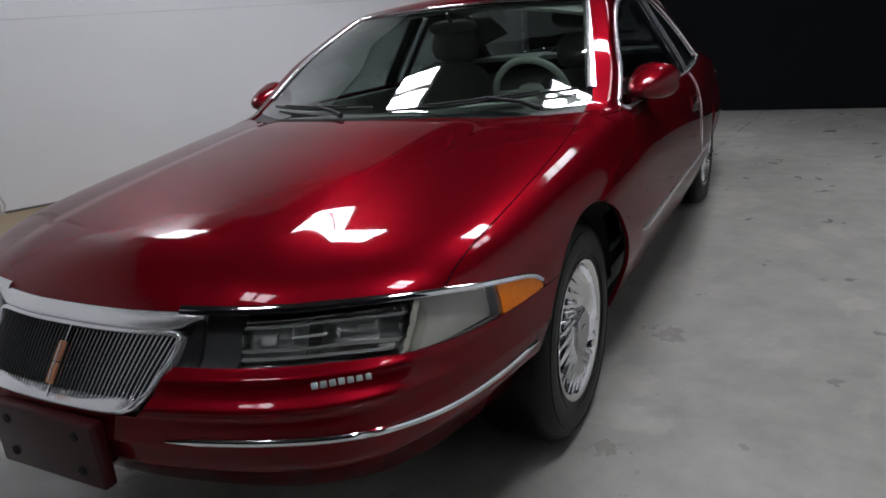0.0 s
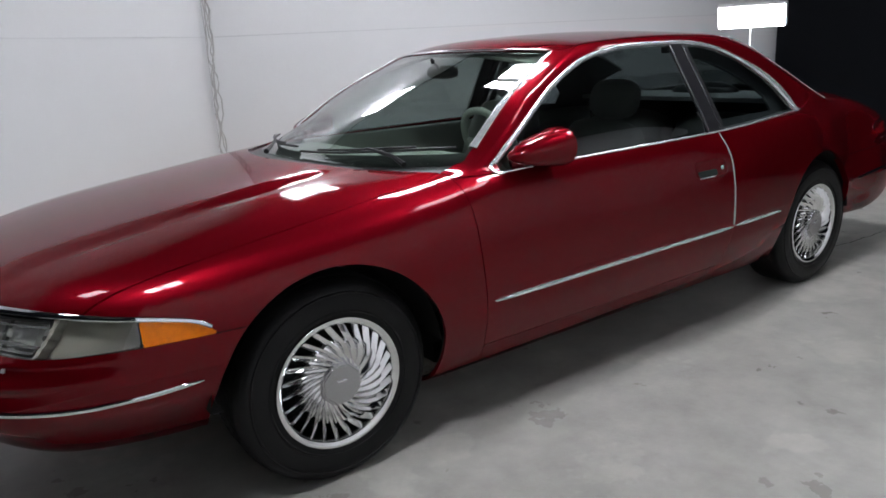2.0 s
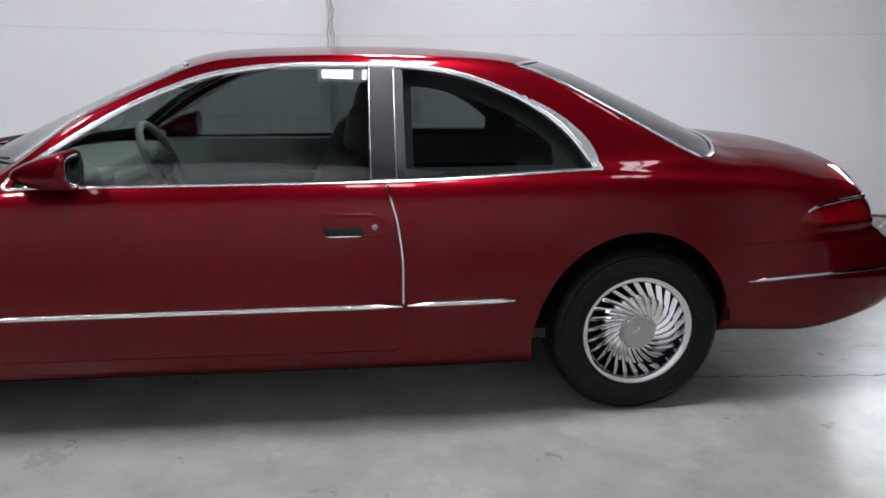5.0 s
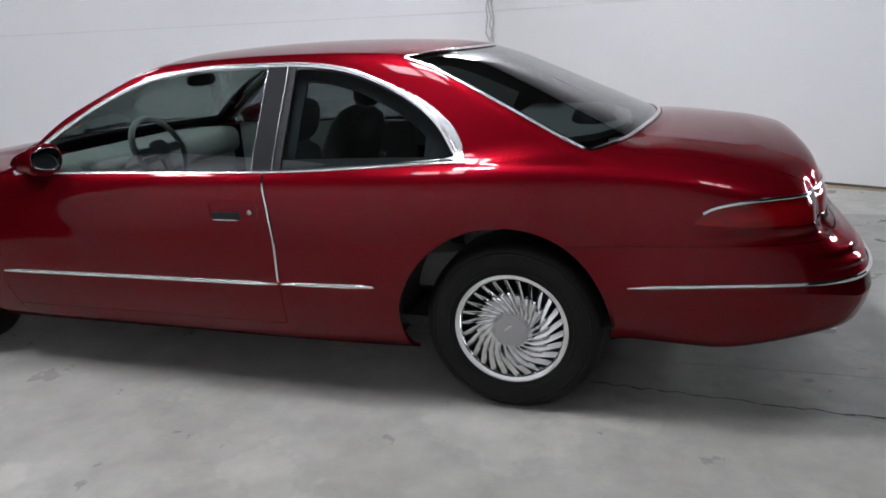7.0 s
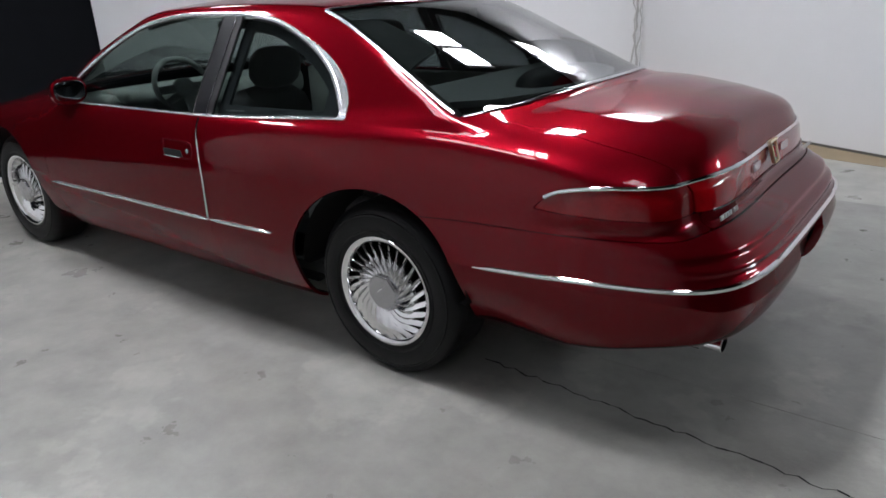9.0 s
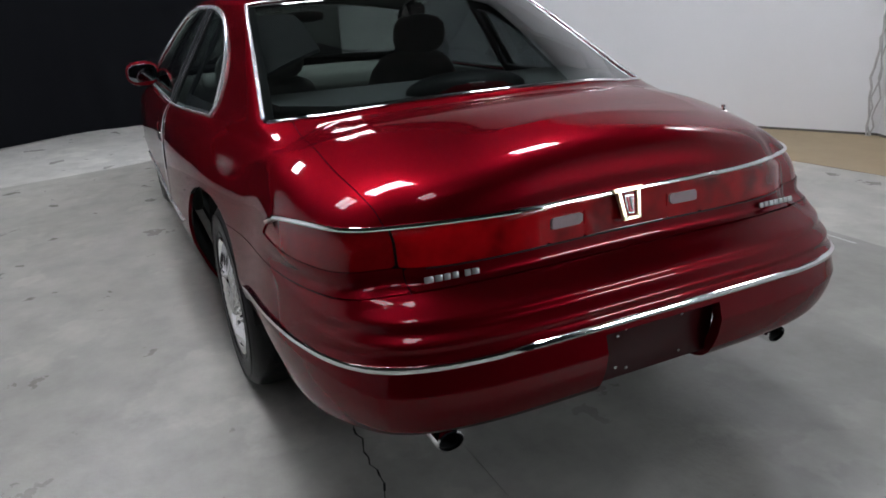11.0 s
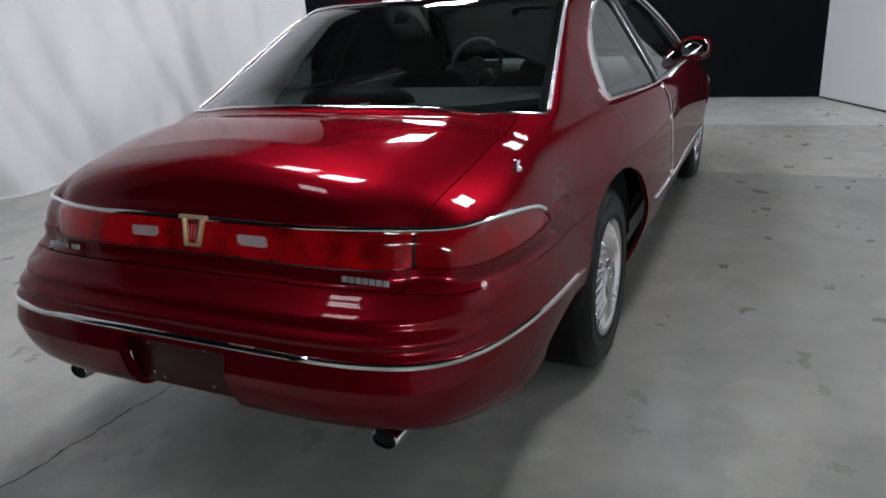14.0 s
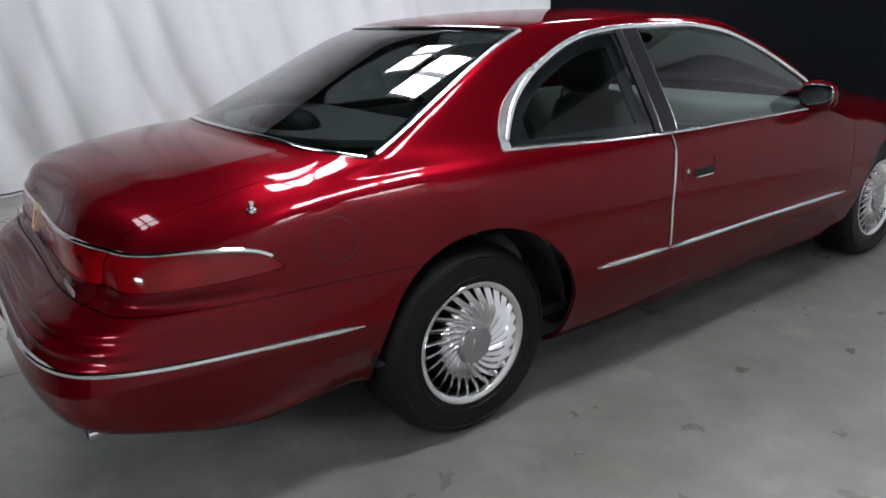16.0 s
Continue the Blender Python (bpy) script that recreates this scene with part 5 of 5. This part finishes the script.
def sheet(name, pts, label, mat):
    """A flat slab from a plan outline, 10 cm thick, its top at the height of pts."""
    bm = bmesh.new()
    f = bm.faces.new([bm.verts.new(p) for p in pts])
    if f.normal.z < 0:
        f.normal_flip()
    ex = bmesh.ops.extrude_face_region(bm, geom=[f])
    bmesh.ops.translate(bm, vec=(0, 0, 0.1), verts=[v for v in ex["geom"] if isinstance(v, bmesh.types.BMVert)])
    bmesh.ops.translate(bm, vec=(0, 0, -0.1), verts=bm.verts)
    bmesh.ops.recalc_face_normals(bm, faces=bm.faces)
    return tagged(part(name, bm, mat, smooth=False), label, kind="structure")


floor = sheet("floor", [(-7, -6, 0), (6.5, -6, 0), (6.5, 6.5, 0), (-7, 6.5, 0)], "worn grey painted concrete floor with stains", FLOOR)
# its edge is drawn back before the nose, to keep the car's shade there
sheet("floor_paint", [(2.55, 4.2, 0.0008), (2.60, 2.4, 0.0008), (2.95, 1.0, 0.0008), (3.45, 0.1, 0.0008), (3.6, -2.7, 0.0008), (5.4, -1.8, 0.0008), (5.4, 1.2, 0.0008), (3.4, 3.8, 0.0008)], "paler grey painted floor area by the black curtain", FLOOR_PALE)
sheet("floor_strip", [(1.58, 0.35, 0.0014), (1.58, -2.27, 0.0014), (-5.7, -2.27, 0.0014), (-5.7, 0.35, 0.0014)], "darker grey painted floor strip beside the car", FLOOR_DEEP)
sheet("floor_board", [(2.5, -3.42, 0.0024), (-0.3, -3.45, 0.0024), (-1.3, -3.60, 0.0024), (-3.4, -3.10, 0.0024), (-5.8, -2.1, 0.0024), (-0.1, -4.75, 0.0024)], "brown bare floor strip along the wall", BROWN)


def wall(name, a, b, label, mat, height=HEIGHT, thick=0.1):
    a, b = Vector((*a, 0)), Vector((*b, 0))
    d = (b - a)
    bm = box(d.length, thick, height, (d.length / 2, -thick / 2, height / 2), 0.002, 1)
    ob = part(name, bm, mat, smooth=False)
    ob.matrix_basis = Matrix.Translation(a) @ Matrix.Rotation(math.atan2(d.y, d.x), 4, "Z")
    return tagged(ob, label, kind="structure")


# white walls on the car's right meet in a wide corner
wall_a = wall("wall_east", (5.3, -1.79), (-0.1, -4.72), "white painted wall with faint panel seams", WALL, WHITE_TOP)
wall_a.matrix_basis = Matrix.Translation((-0.1, -4.72, 0)) @ Matrix.Rotation(math.atan2(2.93, 5.4), 4, "Z")
wall_b = wall("wall_south", (-6.1, -1.95), (-0.1, -4.72), "white painted wall with faint panel seams", WALL, WHITE_TOP)
for w, length in ((wall_a, 6.14), (wall_b, 6.6)):
    for z in (1.58,):
        part("panel_seam", box(length, 0.004, 0.010, (length / 2, 0.001, z), 0.001), SEAM, w)
    # thin dark strip for the dark line where wall and floor meet
    part("foot_strip", box(length, 0.006, 0.022, (length / 2, 0.003, 0.011), 0.001), FOOT, w, "thin dark line along the foot of the wall")
wall("wall_rear", (-5.95, 6.4), (-5.95, -1.9), "plain dark wall behind the black curtain", BLACKCLOTH)
wall("wall_front", (5.55, -1.6), (5.55, 6.4), "plain dark wall behind the black curtain", BLACKCLOTH)
wall("wall_north", (6.4, 5.2), (-6.2, 5.2), "plain dark wall behind the drape", BLACKCLOTH)
wall("wall_above", (-0.1, -4.92), (6.0, -1.61), "plain dark wall above the white wall", BLACKCLOTH).matrix_basis = Matrix.Translation((-0.1, -4.83, 0)) @ Matrix.Rotation(math.atan2(2.93, 5.4), 4, "Z")
wall("wall_above", (-6.2, -2.03), (-0.1, -4.83), "plain dark wall above the white wall", BLACKCLOTH)
ceiling = sheet("ceiling", [(-7, -6, HEIGHT + 0.1), (6.5, -6, HEIGHT + 0.1), (6.5, 6.5, HEIGHT + 0.1), (-7, 6.5, HEIGHT + 0.1)], "dark unlit ceiling", CEIL)


def drape(name, pts, height, mat, label, amp, wave, foot=0.0, seed=1, seam=None):
    """Cloth hanging in folds along a plan line; with a seam it is sewn from two widths."""
    rng = np.random.RandomState(seed)
    P = np.array(pts, float)
    s = np.concatenate([[0], np.cumsum(np.hypot(*np.diff(P, axis=0).T))])
    n = int(s[-1] / 0.022)
    t = np.linspace(0, s[-1], n)
    X, Y = pchip(s, P[:, 0])(t), pchip(s, P[:, 1])(t)
    tx, ty = np.gradient(X), np.gradient(Y)
    L = np.hypot(tx, ty)
    nx, ny = -ty / L, tx / L
    ph = rng.rand(9) * 6.28
    lean = rng.randn(9) * 0.3
    mid = np.arange(0.1, s[-1] + 1.2, 0.40) + rng.uniform(-0.13, 0.13, len(np.arange(0.1, s[-1] + 1.2, 0.40)))
    slant, wide, deep = rng.uniform(0.35, 0.95, len(mid)), rng.uniform(0.06, 0.13, len(mid)), rng.uniform(0.03, 0.085, len(mid))

    def offset(z):
        f = max(0, 1 - z / 2.95)
        o = 0
        for k in range(9):
            fr = wave * (0.45 + 0.42 * k)
            o = o + np.sin(t * fr + ph[k] + lean[k] * z * 2.2 + 0.6 * np.sin(t * 0.9 + k)) * amp / (1 + 0.55 * k) * (0.55 + 0.45 * math.sin(ph[k] + 1.3 * z))
        o = o * (0.45 + 0.7 * f)
        if foot:
            # folds that hang straight, then drag forward and out towards the foot
            o = o * 0.55
            low = max(0, 1 - z / 1.9)
            for c, sl, w, dp in zip(mid, slant, wide, deep):
                d = (t - c + sl * low**1.7) / (w * (1 + 0.6 * low))
                o = o - dp * np.where(d > 0, np.exp(-(d / 1.9)**2), np.exp(-(d / 0.7)**2)) * (0.30 + 0.9 * f**1.2)
            o = o + foot * f**5 * (1 + 0.4 * np.sin(t * 1.7 + ph[0]))
        return o

    def cloth(zs, out=0.0):
        verts, faces = [], []
        for z in zs:
            o = offset(z) + out
            # the hem lifts a little off the floor between the folds
            lift = (0.004 + 0.030 * (0.5 + 0.5 * np.sin(t * 1.35 + ph[1])) * max(0, 1 - z / 0.35)) if foot else np.full(n, 0.004)
            verts += [(X[i] + nx[i] * o[i], Y[i] + ny[i] * o[i], z + lift[i]) for i in range(n)]
        for j in range(len(zs) - 1):
            for i in range(n - 1):
                a = j * n + i
                faces.append((a, a + 1, a + n + 1, a + n))
        return verts, faces

    def hang(part_name, zs, parent=None, out=0.0, thick=0.004):
        ob = raw(part_name, *cloth(zs, out), mat, parent)
        so = ob.modifiers.new("cloth", "SOLIDIFY")
        so.thickness = thick
        so.use_rim = False
        return ob

    if seam is None:
        return tagged(hang(name, np.linspace(0, height, 41)), label, "curtain")
    top = new(name)
    hang("lower_width", np.linspace(0, seam, 26), top)
    hang("upper_width", np.linspace(seam, height, 40), top)
    # turned-up edge lying on the floor
    o = offset(0.0)
    edge, n2 = [], n // 2
    for i in range(0, n2 * 2, 2):
        for k, h in ((-0.030, 0.004), (-0.012, 0.012), (0.012, 0.010), (0.035, 0.004)):
            k = k - 0.012 * math.sin(t[i] * 2.3)
            edge.append((X[i] + nx[i] * (o[i] + k), Y[i] + ny[i] * (o[i] + k), h + 0.002))
    raw("hem", edge, [(4 * i + j, 4 * i + j + 1, 4 * i + j + 5, 4 * i + j + 4) for i in range(n2 - 1) for j in range(3)], mat, top)
    hang("seam", np.linspace(seam - 0.010, seam + 0.010, 4), top, out=-0.004, thick=0.003)
    return tagged(top, label, "curtain")


drape("black_curtain", [(5.33, -2.0), (5.33, 0.0), (5.28, 1.2), (4.75, 2.2), (4.05, 3.05), (3.45, 3.80)], 4.2, BLACKCLOTH, "black cloth backdrop hanging to the floor", 0.012, 5, seed=3)
drape("black_curtain", [(-5.72, 5.0), (-5.72, 2.0), (-5.72, 0.0), (-5.72, -1.88)], 4.2, BLACKCLOTH, "black cloth backdrop hanging to the floor", 0.012, 5, seed=5)
drape("white_drape", [(3.45, 3.78), (3.0, 3.86), (1.8, 3.97), (0.0, 4.10), (-2.4, 4.2), (-4.5, 4.3), (-5.8, 4.35)], 4.2, WHITECLOTH, "white cloth drape hanging in loose folds", 0.08, 6.5, foot=-0.16, seed=8, seam=0.97)


# ceiling lamps: twin diffusers in a shallow tray
def ceiling_lamp(x, y, turn, z, tube_mat):
    ob = new("ceiling_lamp")
    part("tray", box(0.66, 0.66, 0.07, (0, 0, 0.045), 0.008), WHITEMETAL, ob)
    for s in (-1, 1):
        part("diffuser", box(0.58, 0.25, 0.02, (0, s * 0.165, 0.002), 0.004), tube_mat, ob, "glowing white diffuser")
    for s in (-1, 1):
        part("hanger", tube([(s * 0.25, 0, 0.08), (s * 0.25, 0, HEIGHT - z)], 0.004, 6), WHITEMETAL, ob)
    ob.matrix_basis = pose(x, y, z, 0, 0, turn)
    return tagged(ob, "white twin fluorescent ceiling lamp, switched on", "lamp", "ceiling lamps")


for x, y, turn, glow in LAMPS:
    ceiling_lamp(x, y, turn, LAMP_Z, TUBES[glow])

# photographic lamp on a white stand behind the car
stand = new("studio_lamp")
stand.matrix_basis = pose(-4.70, -1.58, 0)
part("pole", tube([(0, 0, 0.30), (0, 0, 0.80)], 0.013, 12), WHITEMETAL, stand)
part("upper_pole", tube([(0, 0, 0.78), (0, 0, 1.46)], 0.010, 12), WHITEMETAL, stand)
for z in (0.50, 0.80, 1.12):
    part("collar", revolve([(0.020, z - 0.02), (0.022, z), (0.020, z + 0.02)], 16, axis="z"), BLACK, stand)
for k in range(3):
    a = radians(30 + 120 * k)
    part("leg", tube([(0, 0, 0.42), (0.45 * math.cos(a), 0.45 * math.sin(a), 0.012)], 0.009, 10), WHITEMETAL, stand)
headm = Matrix.Translation((0, 0, 1.53)) @ Matrix.Rotation(radians(25), 4, "Z") @ Matrix.Rotation(radians(20), 4, "Y")
hb = box(0.10, 0.66, 0.24, (0, 0, 0), 0.02, 2)
bmesh.ops.transform(hb, matrix=headm, verts=hb.verts)
hd = part("lamp_head", hb, WHITEMETAL, stand)
hb = box(0.012, 0.62, 0.21, (0.056, 0, 0), 0.004, 2)
bmesh.ops.transform(hb, matrix=headm, verts=hb.verts)
part("diffuser", hb, SOFT, hd, "glowing bluish white panel")
part("cord", tube([(0.0, 0.01, 1.40), (-0.05, -0.03, 1.0), (0.02, -0.02, 0.6), (-0.04, 0.03, 0.2), (-0.3, -0.3, 0.01)], 0.004, 6), BLACK, stand)
tagged(stand, "bright photographic lamp on a white tripod stand", "lamp")

# cable bundle down the corner of the white walls
rng = random.Random(4)
cable = new("wall_cable")
for k in range(3):
    pts = []
    for i in range(34):
        z = 2.6 * (1 - i / 33) + 0.02
        pts.append((-0.10 + 0.03 * math.sin(z * 3 + k * 2) + rng.uniform(-0.02, 0.02), -4.60 + 0.02 * math.sin(z * 4 + k) + rng.uniform(0, 0.02), z))
    part("strand", tube(pts, 0.007 + 0.003 * (k == 0), 6), CABLE, cable)
tagged(cable, "tangled pale cables hanging down the wall corner", "cable")

# crack in the floor behind the car
cr = bmesh.new()
rng = random.Random(9)
line = [(-1.7 - 1.35 * i / 40, 0.60 + 0.10 * i / 40 + rng.uniform(-0.012, 0.012)) for i in range(41)] + [(-3.1 - 2.7 * i / 40, 0.70 + 0.3 * i / 40 + rng.uniform(-0.02, 0.02)) for i in range(41)]
for (x0, y0), (x1, y1) in zip(line, line[1:]):
    w0 = rng.uniform(0.0012, 0.0042)
    cr.faces.new([cr.verts.new(v) for v in ((x0, y0 - w0, 0.0022), (x1, y1 - w0, 0.0022), (x1, y1 + w0, 0.0022), (x0, y0 + w0, 0.0022))])
bmesh.ops.remove_doubles(cr, verts=cr.verts, dist=0.0005)
tagged(part("floor_crack", cr, DARK, smooth=False), "thin dark crack in the concrete floor", kind="structure")

# straight joint across the slab beside the white walls
cr = bmesh.new()
rng = random.Random(12)
line = [(3.5 - 5.2 * i / 60, -2.42 + 0.22 * i / 60 + rng.uniform(-0.004, 0.004)) for i in range(61)]
for (x0, y0), (x1, y1) in zip(line, line[1:]):
    cr.faces.new([cr.verts.new(v) for v in ((x0, y0 - 0.004, 0.0022), (x0, y0 + 0.004, 0.0022), (x1, y1 + 0.004, 0.0022), (x1, y1 - 0.004, 0.0022))])
bmesh.ops.remove_doubles(cr, verts=cr.verts, dist=0.0005)
tagged(part("floor_joint", cr, SEAM, smooth=False), "pale straight joint in the concrete floor", kind="structure")
